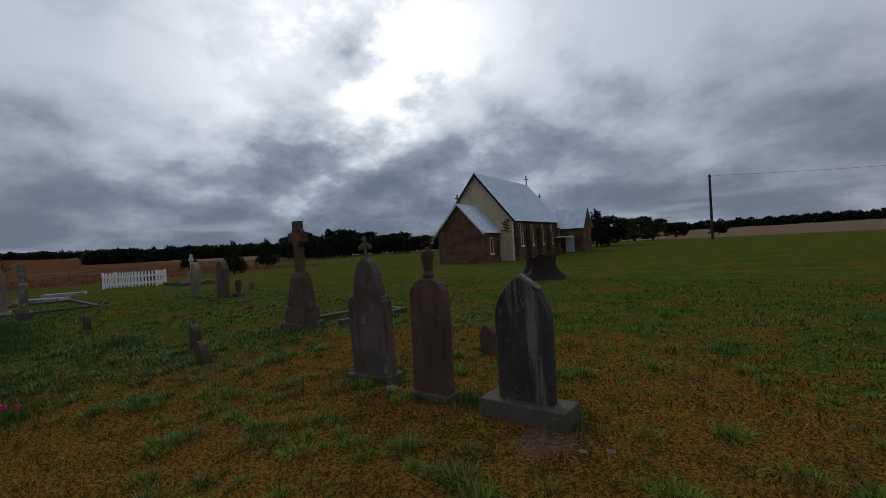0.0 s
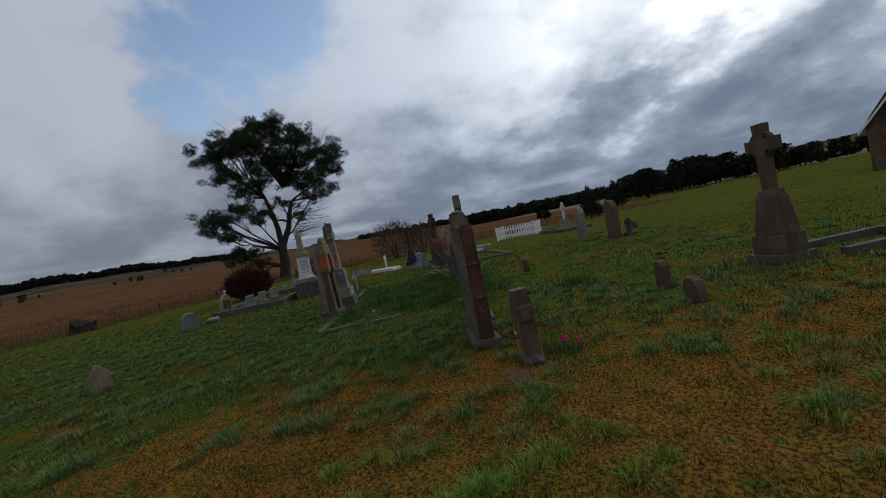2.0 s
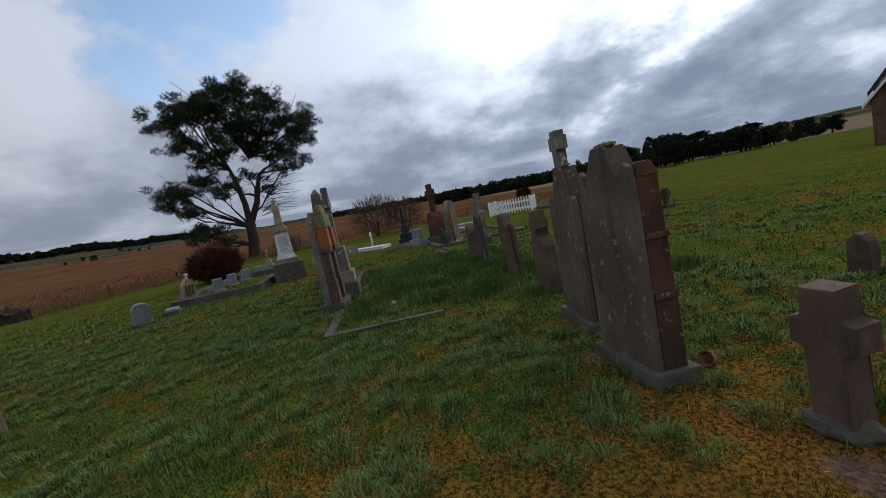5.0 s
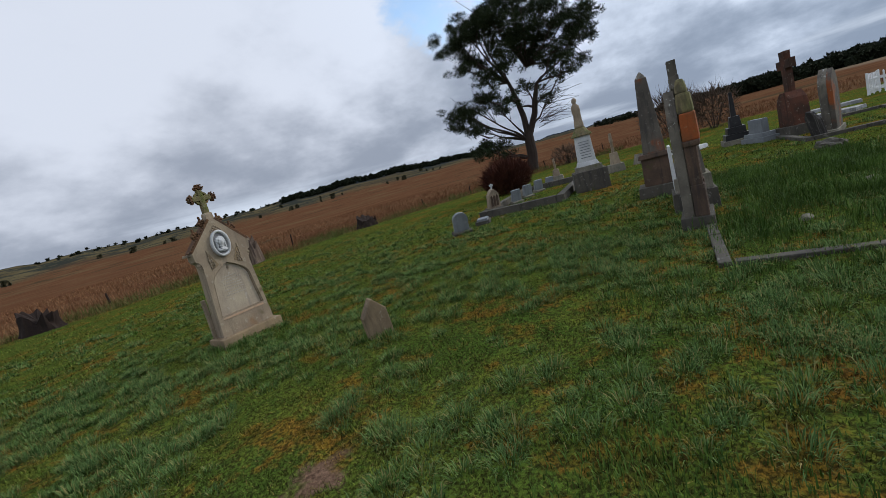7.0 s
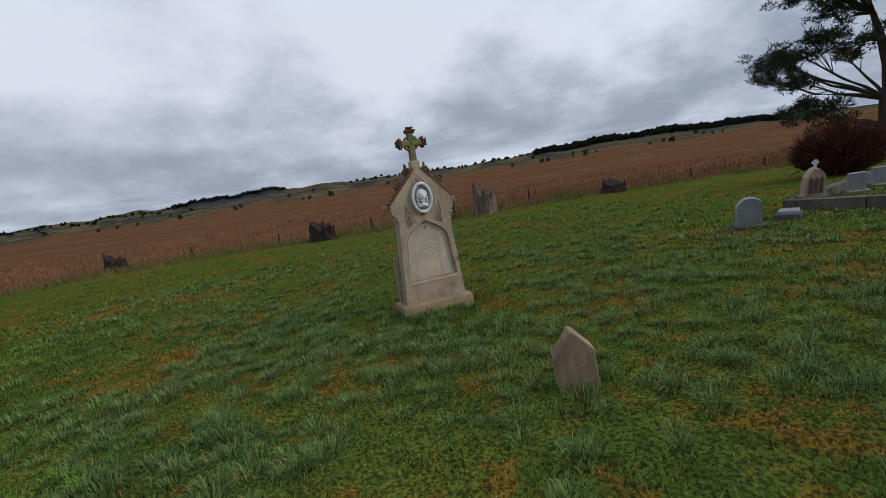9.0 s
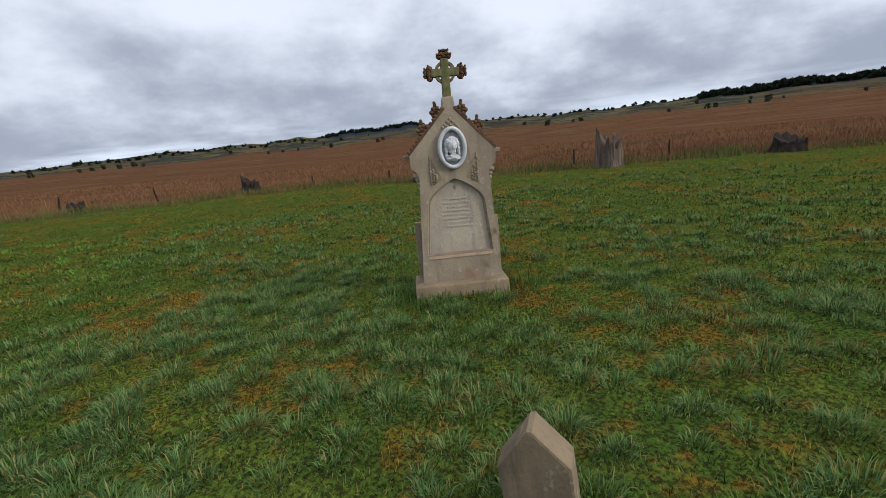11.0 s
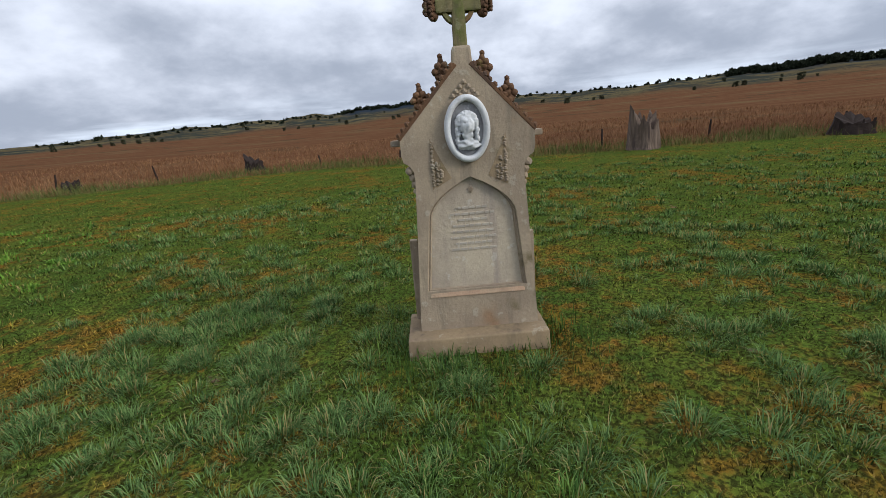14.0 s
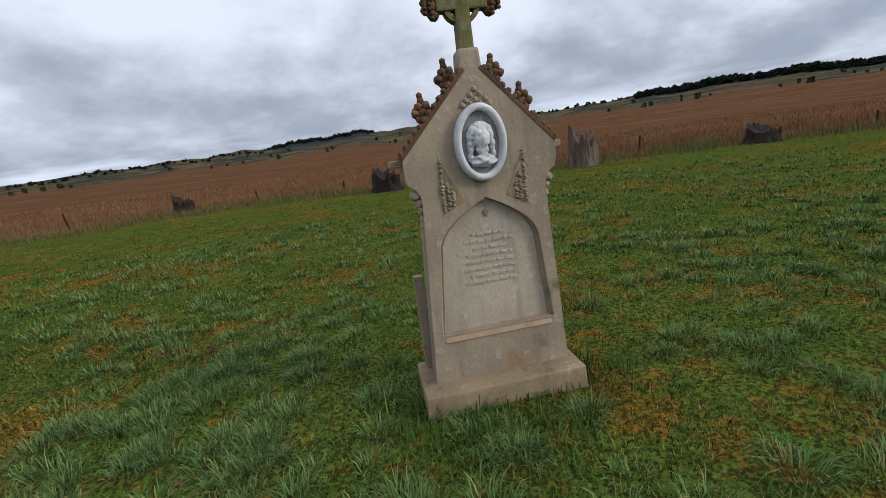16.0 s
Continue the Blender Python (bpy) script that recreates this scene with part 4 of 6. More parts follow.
cross_part(w, 0.5, 1.0, 2.2, 1.88, 0.14, 0.12, "grey", label="weathered dark-stained cross")

ob = thing("obelisk", -18.25, 0.18, "red-brown lichened stone obelisk on a square pedestal", "obelisk", tilt=(0, -1))
plinth(ob, 0.85, 0.8, 0.2, "kerb_dark")
part("pedestal", box(bmesh.new(), -0.29, 0.29, -0.27, 0.27, 0.2, 0.74, 0.95, bevel=0.012), "brown", ob)
part("cornice", box(bmesh.new(), -0.33, 0.33, -0.31, 0.31, 0.74, 0.83, 0.92, bevel=0.015), "brown", ob)
part("shaft", box(bmesh.new(), -0.215, 0.215, -0.205, 0.205, 0.83, 2.27, 0.5, bevel=0.012), "rust_grey", ob)
part("point", box(bmesh.new(), -0.107, 0.107, -0.102, 0.102, 2.268, 2.40, 0.12, bevel=0.005), "grey", ob)
for i, (x, y, h) in enumerate(((-19.6, 0.2, 0.75), (-20.6, 0.35, 0.5), (-17.2, 0.5, 0.62))):
    t = thing("headstone", x, y, "low grey pointed stone among the monuments", "headstone", tilt=(0, 3 - 2 * i), group="low stones by the obelisk")
    part("slab", extrude(bmesh.new(), arch(0.36, -0.05, h * 0.7, h), -0.07, 0.07, 0.012), "grey", t)

# statue monument
sm = thing("statue_pedestal", -22.0, -1.62, "white marble pedestal on dark stepped stone base", "monument", yaw=12)
part("base", box(bmesh.new(), -0.48, 0.48, -0.48, 0.48, -0.08, 0.56, 0.98, bevel=0.015), "kerb_dark", sm)
part("step", box(bmesh.new(), -0.37, 0.37, -0.37, 0.37, 0.56, 0.70, 0.96, bevel=0.012), "kerb", sm)
part("upper_step", box(bmesh.new(), -0.30, 0.30, -0.30, 0.30, 0.70, 0.82, 0.88, bevel=0.012), "marble", sm)
part("die", box(bmesh.new(), -0.245, 0.245, -0.245, 0.245, 0.82, 1.56, 0.86, bevel=0.012), "marble", sm)
for k in range(7):
    part("inscription", box(bmesh.new(), -0.15 + 0.01 * (k % 3), 0.15 - 0.013 * (k % 2), 0.205, 0.228 + 0.0035 * k, 1.38 - 0.075 * k, 1.40 - 0.075 * k), "granite", sm)
    part("inscription", box(bmesh.new(), 0.205, 0.228 + 0.0035 * k, -0.15 + 0.01 * (k % 3), 0.15 - 0.013 * (k % 2), 1.38 - 0.075 * k, 1.40 - 0.075 * k), "granite", sm)
part("cornice", box(bmesh.new(), -0.29, 0.29, -0.29, 0.29, 1.56, 1.66, 0.8, bevel=0.03), "mossy", sm)
part("cap", lathe(bmesh.new(), [(0.23, 1.655), (0.2, 1.72), (0.15, 1.79), (0.15, 1.82)], 12), "mossy", sm)
bm = bmesh.new()
lathe(bm, [(0.13, 1.81), (0.14, 1.86), (0.12, 2.0), (0.11, 2.15), (0.125, 2.3), (0.115, 2.42), (0.05, 2.48), (0.045, 2.51), (0.065, 2.56), (0.06, 2.62), (0.02, 2.66)], 12)
for v in bm.verts:
    v.co.x += 0.015 * noise.noise(v.co * 9)
    v.co.y += 0.02 * noise.noise(v.co * 9 + Vector((4, 0, 0)))
bm.transform(Matrix.Translation((0, 0, -1.81)))
fig = part("statue", bm, "sand", None, smooth=True)
fig.matrix_basis = pose(-22.0, -1.62, 1.81, 0, 0, 12)
tagged(fig, "mossy pale robed stone figure standing on the pedestal", "statue")

# low plot with slant markers
t = thing("headstone", -18.25, -4.36, "small grey granite round-topped headstone tilted back on a dark base", "headstone", yaw=-50, tilt=(-14, 0))
part("base", box(bmesh.new(), -0.25, 0.25, -0.12, 0.14, -0.06, 0.09, 0.95, bevel=0.01), "kerb_dark", t)
part("slab", extrude(bmesh.new(), [(-0.19, 0.085), (-0.19, 0.42), (-0.15, 0.5), (-0.08, 0.55), (0, 0.565), (0.08, 0.55), (0.15, 0.5), (0.19, 0.42), (0.19, 0.085)], -0.05, 0.05, 0.008), "granite", t)
t = thing("grave_tablet", -19.45, -4.22, "low dark stone tablet lying on a small plinth", "grave tablet", yaw=15)
part("base", box(bmesh.new(), -0.3, 0.3, -0.2, 0.2, -0.05, 0.08, 0.95, bevel=0.01), "kerb_dark", t)
part("tablet", box(bmesh.new(), -0.24, 0.24, -0.15, 0.15, 0.08, 0.14, 0.95, bevel=0.01), "granite", t)
kerb_plot(-26.2, -20.35, -4.75, -2.25, "raised dark stone kerb round a family plot", "kerb_dark", w=0.22, h=0.2, yaw=2)
t = thing("headstone", -20.85, -4.35, "ornate grey stone with carved panel and tiny cross", "headstone", yaw=-40, tilt=(-10, 0))
part("base", box(bmesh.new(), -0.25, 0.25, -0.18, 0.18, -0.05, 0.22, 0.93, bevel=0.012), "kerb_dark", t)
part("slab", extrude(bmesh.new(), [(-0.2, 0.215), (-0.17, 0.62), (-0.1, 0.72), (-0.03, 0.78), (0.03, 0.78), (0.1, 0.72), (0.17, 0.62), (0.2, 0.215)], -0.08, 0.08, 0.01), "sand", t)
for s in (-1, 0, 1):
    part("carved_panel", extrude(bmesh.new(), [(s * 0.095 - 0.035, 0.28), (s * 0.095 - 0.035, 0.56), (s * 0.095, 0.62), (s * 0.095 + 0.035, 0.56), (s * 0.095 + 0.035, 0.28)], 0.078, 0.092, 0.004), "brown", t)
cross_part(t, 0.12, 0.77, 0.94, 0.89, 0.035, 0.035, "marble")
for x, y, h in ((-22.75, -4.2, 0.46), (-23.9, -4.1, 0.46), (-25.2, -4.0, 0.46), (-26.3, -3.8, 0.4)):
    t = thing("slant_marker", x, y, "grey granite slant marker on a low base", "headstone", yaw=-45, tilt=(-12, 0), group="slant markers")
    part("base", box(bmesh.new(), -0.21, 0.21, -0.14, 0.16, -0.05, 0.09, 0.95, bevel=0.01), "kerb", t)
    part("slab", box(bmesh.new(), -0.165, 0.165, -0.09, 0.06, 0.088, h, 0.97, 0.55, bevel=0.01), "granite", t)
for x, y, h, mt, lb in ((-29.0, -4.0, 1.0, "sand", "small yellowed stone cross on a block"), (-26.0, -1.2, 1.42, "sand", "slim pale stone cross on a pedestal")):
    t = thing("cross_monument", x, y, lb, "monument", yaw=10)
    part("base", box(bmesh.new(), -0.3, 0.3, -0.3, 0.3, -0.05, h * 0.2, 0.9, bevel=0.012), "kerb", t)
    part("pedestal", box(bmesh.new(), -0.17, 0.17, -0.17, 0.17, h * 0.2, h * 0.5, 0.75, bevel=0.012), mt, t)
    cross_part(t, 0.3 * h, h * 0.5, h, h * 0.82, 0.09 * h, 0.09, mt)
t = thing("ledger_slab", -27.7, 0.7, "long white ledger slab lying in the grass", "grave slab", yaw=57)
part("slab", box(bmesh.new(), -1.2, 1.2, -0.35, 0.35, -0.04, 0.14, 0.98, bevel=0.012), "marble", t)
for x, y in ((-27.0, -0.5), (-27.4, -0.2), (-26.8, 0.2)):
    t = thing("grave_tablet", x, y, "small pale tilted tablet by the ledger slab", "grave tablet", yaw=40, tilt=(-20, 0), group="tilted tablets")
    part("tablet", box(bmesh.new(), -0.2, 0.2, -0.06, 0.06, -0.05, 0.38, 0.95, bevel=0.01), "kerb", t)
for x, y, yaw, ln in ((-28.2, 5.55, 50, 0.9), (-31.5, 6.6, 75, 0.85)):
    t = thing("ledger_slab", x, y, "flat pale grey ledger slab lying in grass", "grave slab", yaw=yaw, group="ledger slabs")
    part("slab", box(bmesh.new(), -ln, ln, -0.35, 0.35, -0.04, 0.12, 0.98, bevel=0.012), "stain", t)
t = thing("headstone", -30.0, 1.0, "slim white marble headstone alone in the grass", "headstone")
part("slab", extrude(bmesh.new(), arch(0.36, -0.05, 0.55, 0.74), -0.05, 0.05, 0.01), "marble", t)

# the group by the red cross
t = thing("obelisk", -25.7, 2.55, "black polished obelisk on stepped pale base", "obelisk", tilt=(0, 1))
part("base", box(bmesh.new(), -0.42, 0.42, -0.42, 0.42, -0.06, 0.16, 0.97, bevel=0.012), "kerb", t)
part("step", box(bmesh.new(), -0.34, 0.34, -0.34, 0.34, 0.16, 0.34, 0.95, bevel=0.012), "black", t)
part("upper_step", box(bmesh.new(), -0.26, 0.26, -0.26, 0.26, 0.34, 0.55, 0.95, bevel=0.012), "black", t)
part("die", box(bmesh.new(), -0.17, 0.17, -0.17, 0.17, 0.55, 0.88, 0.8, bevel=0.012), "black", t)
part("shaft", box(bmesh.new(), -0.075, 0.075, -0.075, 0.075, 0.88, 1.65, 0.6, bevel=0.008), "black", t)
t = thing("headstone", -24.5, 2.95, "blocky blue-grey granite headstone on two bases", "headstone", yaw=25)
part("base", box(bmesh.new(), -0.5, 0.5, -0.25, 0.25, -0.05, 0.14, 0.97, bevel=0.012), "granite", t)
part("upper_base", box(bmesh.new(), -0.4, 0.4, -0.2, 0.2, 0.14, 0.26, 0.97, bevel=0.012), "granite", t)
part("slab", box(bmesh.new(), -0.3, 0.3, -0.1, 0.1, 0.26, 0.66, 0.95, bevel=0.012), "granite", t)
t = thing("cross_monument", -24.2, 3.75, "red-brown stone cross on a broad shouldered pedestal", "monument", yaw=15, tilt=(0, -2))
plinth(t, 1.0, 0.8, 0.26, "kerb_dark")
part("pedestal", extrude(bmesh.new(), [(-0.38, 0.25), (-0.33, 0.85), (-0.3, 1.0), (-0.2, 1.1), (-0.12, 1.2), (0.12, 1.2), (0.2, 1.1), (0.3, 1.0), (0.33, 0.85), (0.38, 0.25)], -0.22, 0.22, 0.02), "redstone", t)
cross_part(t, 0.62, 1.19, 2.3, 1.95, 0.2, 0.17, "redstone")
t = thing("headstone", -22.6, 4.08, "tall grey arched headstone with orange lichen on one edge", "headstone", yaw=-25, tilt=(0, 3))
plinth(t, 0.95, 0.4, 0.1, "kerb")
part("slab", extrude(bmesh.new(), arch(0.7, 0.09, 1.15, 1.53), -0.1, 0.06, 0.012), "grey", t)
part("edge_facing", extrude(bmesh.new(), arch(0.68, 0.09, 1.14, 1.515), 0.062, 0.16, 0.012), "rust_grey", t, "orange lichened half")
t = thing("grave_slab", -22.15, 3.72, "broken dark slab propped against a headstone", "grave slab", yaw=20, tilt=(14, 0))
part("slab", extrude(bmesh.new(), [(-0.24, -0.02), (-0.22, 0.5), (-0.1, 0.66), (0.08, 0.64), (0.24, 0.45), (0.24, -0.02)], -0.03, 0.03, 0.01), "dark", t)
kerb_plot(-26.3, -21.7, 3.25, 6.45, "mossy concrete kerb round the red cross graves", "kerb_dark", w=0.15, h=0.08, yaw=2)
t = thing("rock", -19.6, 3.2, "rough broken stone lying in the turf", "rock")
bm = bmesh.new()
blob(bm, (0, 0, 0.06), 0.3, 3, (1.2, 0.7, 0.4), 0.6, 3)
part("rock_mass", bm, "kerb_dark", t)
for x, y, r in ((-15.6, 2.5, 0.1), (-14.2, 1.5, 0.07), (-4.3, 6.5, 0.03), (-4.45, 6.4, 0.025), (-6.5, 6.5, 0.06)):
    t = thing("rock", x, y, "small pale stone in the grass", "rock", group="loose stones")
    bm = bmesh.new()
    blob(bm, (0, 0, r * 0.2), r, 2, (1.2, 0.9, 0.5), 0.5, x)
    part("rock_mass", bm, "kerb", t)

# the far row
for x, y, h, w_, mt, lb, ti in ((-22.05, 9.6, 1.3, 0.5, "kerb", "tall pale headstone leaning, stained with lichen", (0, 3)), (-19.4, 9.65, 1.34, 0.62, "brown", "tall dark brown headstone with rough weathered top", (0, 1))):
    t = thing("headstone", x, y, lb, "headstone", tilt=ti)
    part("slab", extrude(bmesh.new(), [(-w_ / 2, -0.05), (-w_ / 2 * 0.95, h * 0.82), (-w_ * 0.3, h * 0.93), (-w_ * 0.1, h), (w_ * 0.15, h * 0.97), (w_ * 0.35, h * 0.9), (w_ / 2, h * 0.8), (w_ / 2, -0.05)], -0.11, 0.11, 0.02), mt, t)
t = thing("cross_headstone", -19.2, 10.1, "short dark stone cross in the grass", "headstone")
part("base", box(bmesh.new(), -0.2, 0.2, -0.16, 0.16, -0.04, 0.12, 0.9, bevel=0.012), "kerb_dark", t)
cross_part(t, 0.34, 0.11, 0.6, 0.45, 0.12, 0.12, "brown")
t = thing("cross_monument", -30.0, 11.9, "pale stone cross on a stepped pedestal inside a kerb", "monument")
part("base", box(bmesh.new(), -0.5, 0.5, -0.5, 0.5, -0.05, 0.22, 0.95, bevel=0.012), "kerb", t)
part("pedestal", box(bmesh.new(), -0.26, 0.26, -0.26, 0.26, 0.22, 0.75, 0.75, bevel=0.012), "kerb", t)
cross_part(t, 0.5, 0.75, 1.72, 1.42, 0.12, 0.12, "marble")
kerb_plot(-33.0, -29.2, 11.2, 13.2, "low stone kerb round a distant plot", "kerb_dark", h=0.16)
t = thing("headstone", -31.0, 12.2, "low mossy headstone inside a kerb", "headstone")
part("slab", extrude(bmesh.new(), arch(0.5, -0.05, 0.6, 0.85), -0.1, 0.1, 0.012), "kerb_dark", t)


t = thing("headstone", -17.25, 3.62, "small brown round-topped headstone between taller stones", "headstone", tilt=(0, -3))
part("slab", extrude(bmesh.new(), arch(0.4, -0.05, 0.62, 0.86), -0.08, 0.08, 0.012), "brown", t)


# white picket enclosure
def picket_fence():
    t = thing("picket_enclosure", -34.3, 10.15, "small white-painted picket fence enclosing a grave", "fence", yaw=60)
    a, b, h = 1.32, 0.85, 0.90
    # long side along local x faces local -y
    for x0, y0, x1, y1 in ((-a, -b, a, -b), (a, -b, a, b), (a, b, -a, b), (-a, b, -a, -b)):
        L_ = math.hypot(x1 - x0, y1 - y0)
        yaw = math.atan2(y1 - y0, x1 - x0)
        R = Matrix.Translation((x0, y0, 0)) @ Matrix.Rotation(yaw, 4, "Z")
        for z in (0.18, 0.60):
            bm = box(bmesh.new(), 0.05, L_ - 0.05, -0.02, 0.02, z, z + 0.07)
            bm.transform(R)
            part("rail", bm, "white_paint", t)
        n = int(L_ / 0.17)
        for i in range(1, n):
            u = i * L_ / n
            bm = extrude(bmesh.new(), [(u - 0.027, 0.03), (u + 0.027, 0.03), (u + 0.027, h - 0.05), (u, h), (u - 0.027, h - 0.05)], -0.045, -0.022)
            bm.transform(R)
            part("picket", bm, "white_paint", t)
        bm = box(bmesh.new(), -0.045, 0.045, -0.045, 0.045, -0.05, h + 0.04, bevel=0.008)
        bm.transform(R)
        part("post", bm, "white_paint", t)


picket_fence()

# the church
def stone_wall_material():
    g = Graph("red_brown_rubble_stone", 0.95)
    c = g.n("ShaderNodeTexCoord").outputs["Object"]
    br = g.n("ShaderNodeTexBrick")
    sep = g.n("ShaderNodeSeparateXYZ")
    g.link(c, sep.inputs[0])
    cb = g.n("ShaderNodeCombineXYZ")
    g.link(g.op("ADD", sep.outputs[0], sep.outputs[1]), cb.inputs[0])
    g.link(sep.outputs[2], cb.inputs[1])
    g.link(cb.outputs[0], br.inputs["Vector"])
    br.inputs["Scale"].default_value = 1.0
    br.inputs["Brick Width"].default_value, br.inputs["Row Height"].default_value = 0.42, 0.2
    br.inputs["Mortar Size"].default_value = 0.012
    br.inputs["Color1"].default_value, br.inputs["Color2"].default_value = (0.18, 0.098, 0.055, 1), (0.10, 0.062, 0.040, 1)
    br.inputs["Mortar"].default_value = (0.16, 0.11, 0.08, 1)
    n = g.noise(c, 1.2, 5)
    g.colour(g.mix(g.ramp(n, 0.4, 0.65), br.outputs["Color"], (0.075, 0.046, 0.033)))
    g.bump(br.outputs["Fac"], 0.5, 0.02)
    return g.m


M["church_stone"] = stone_wall_material()


def corrugated(u0, u1, a, b, pitch=0.17):
    """A ridged metal sheet: along y from u0 to u1, falling from a to b in x and z."""
    bm = bmesh.new()
    n = int(abs(u1 - u0) / pitch * 2)
    d = Vector((b[0] - a[0], 0, b[1] - a[1])).normalized()
    up = Vector((-d.z, 0, d.x))
    up = up if up.z > 0 else -up
    prev = None
    for i in range(n + 1):
        y = u0 + (u1 - u0) * i / n
        k = up * (0.03 if i % 2 else 0.0)
        r = [bm.verts.new(Vector((p[0], y, p[1])) + k + up * e) for p in (a, b) for e in (0, -0.03)]
        if prev:
            bm.faces.new((prev[0], prev[2], r[2], r[0]))
            bm.faces.new((prev[1], r[1], r[3], prev[3]))
            bm.faces.new((prev[2], prev[3], r[3], r[2]))
        prev = r
    return bm


def gable_wall(w, h, a, y0, y1, z0=-0.3):
    return extrude(bmesh.new(), [(-w, z0), (w, z0), (w, h), (0, a), (-w, h)], y0, y1)


def lancet(parent, mtx, w, z0, z1, paired=False):
    win = part("window", extrude(bmesh.new(), arch(w, z0, z1 - w * 0.7, z1), -0.02, 0.02), "glass_dark", parent, "dark lancet window with cream stone surround")
    win.matrix_basis = mtx
    bm = bmesh.new()
    o, i = arch(w + 0.28, z0 - 0.02, z1 - w * 0.7 + 0.02, z1 + 0.16), arch(w, z0, z1 - w * 0.7, z1)
    k = min(len(o), len(i))
    vo, vi = [bm.verts.new((x, -0.06, z)) for x, z in o[:k]], [bm.verts.new((x, -0.06, z)) for x, z in i[:k]]
    vb = [bm.verts.new((x, 0.05, z)) for x, z in i[:k]]
    vc = [bm.verts.new((x, 0.05, z)) for x, z in o[:k]]
    for a in range(k - 1):
        bm.faces.new((vo[a], vo[a + 1], vi[a + 1], vi[a]))
        bm.faces.new((vi[a], vi[a + 1], vb[a + 1], vb[a]))
        bm.faces.new((vo[a], vc[a], vc[a + 1], vo[a + 1]))
    part("surround", bm, "render_cream", win)
    part("sill", box(bmesh.new(), -w / 2 - 0.2, w / 2 + 0.2, -0.14, 0.05, z0 - 0.16, z0, bevel=0.01), "white_paint", win)


def church():
    c = thing("church", -27.835, 32.516, "small stone country church with cream gable and steep metal roof", "church", z=-0.382, yaw=10.54)
    W, LP, LN, H, A = 3.48, 3.54, 13.1, 4.02, 8.38
    P, PH, PA = 2.18, 2.9, 5.3
    t = 0.35
    part("gable_wall", gable_wall(W, H, A - 0.12, LP, LP + t), "render_cream", c, "cream rendered gable wall")
    part("rear_gable_wall", gable_wall(W, H, A - 0.12, LP + LN - t, LP + LN), "church_stone", c)
    for s in (-1, 1):
        part("nave_wall", box(bmesh.new(), s * W - t if s > 0 else -W, W if s > 0 else -W + t, LP + t + 0.003, LP + LN - t - 0.003, -0.3, H), "church_stone", c)
        part("nave_roof", corrugated(LP - 0.25, LP + LN + 0.2, (0, A), (s * (W + 0.42), H - 0.42)), "tin", c, "pale blue-grey corrugated metal roof")
        part("barge_board", extrude(bmesh.new(), [(0, A - 0.02), (0, A - 0.3), (s * (W + 0.45), H - 0.75), (s * (W + 0.45), H - 0.47)], LP - 0.27, LP - 0.2), "barge", c)
        for k in range(5):
            y = LP + 0.6 + k * 2.95
            part("buttress", box(bmesh.new(), s * (W + 0.24) - 0.24, s * (W + 0.24) + 0.24, y - 0.22, y + 0.22, -0.3, 3.0, 0.75, 1.0), "church_stone", c)
        part("porch_wall", box(bmesh.new(), s * P - t if s > 0 else -P, P if s > 0 else -P + t, t + 0.003, LP - 0.003, -0.3, PH), "church_stone", c)
        part("porch_roof", corrugated(-0.2, LP - 0.01, (0, PA), (s * (P + 0.3), PH - 0.28)), "tin", c, "pale corrugated metal porch roof")
        part("porch_barge_board", extrude(bmesh.new(), [(0, PA + 0.06), (0, PA - 0.12), (s * (P + 0.34), PH - 0.45), (s * (P + 0.34), PH - 0.26)], -0.26, -0.2), "white_paint", c, "flaking pale barge board")
    part("porch_front", gable_wall(P, PH, PA - 0.1, 0, t), "church_stone", c)
    for y in (1.85, 4.75, 7.7, 10.6):
        if y < 3:
            for dy in (-0.26, 0.26):
                lancet(c, Matrix.Translation((W, LP + y + dy, 0)) @ Matrix.Rotation(radians(90), 4, "Z"), 0.34, 1.35, 3.45)
        else:
            lancet(c, Matrix.Translation((W, LP + y, 0)) @ Matrix.Rotation(radians(90), 4, "Z"), 0.4, 1.35, 3.3)
    lancet(c, Matrix.Translation((P, 1.75, 0)) @ Matrix.Rotation(radians(90), 4, "Z"), 0.36, 0.85, 2.2)
    rnd = random.Random(2)
    for k in range(9):
        part("exposed_stone", box(bmesh.new(), 2.6 + rnd.uniform(-0.5, 0.3), 3.0 + rnd.uniform(0, 0.4), LP - 0.03, LP + 0.02, 2.6 + 0.14 * k, 2.6 + 0.14 * k + 0.11, bevel=0.01), "church_stone", c, "bare stone where the render has fallen")
    part("downpipe", tube(bmesh.new(), [(W + 0.06, LP - 0.06, -0.1), (W + 0.06, LP - 0.06, H - 0.3)], [0.05, 0.05], 8), "white_paint", c)
    for y, z, k in ((LP + LN, A, 1.1), (0.0, PA, 0.8), (LP + LN + 4.4, 6.85, 0.8)):
        bm = extrude(bmesh.new(), latin_cross(0.5 * k, z - 0.1, z + k, z + 0.62 * k, 0.1), y - 0.05, y + 0.05)
        part("ridge_cross", bm, "kerb", c)
    # chancel and vestry
    part("chancel_wall", gable_wall(2.7, 3.4, 6.7, LP + LN + 0.003, LP + LN + 4.4), "church_stone", c)
    for s in (-1, 1):
        part("chancel_roof", corrugated(LP + LN + 0.02, LP + LN + 4.6, (0, 6.85), (s * 3.0, 3.15)), "tin", c)
    VX0, VX1, VY0, VY1 = 2.72, 6.2, LP + LN + 0.5, LP + LN + 4.3
    vy = (VY0 + VY1) / 2
    bm = gable_wall((VY1 - VY0) / 2, 3.0, 5.1, 0, VX1 - VX0)
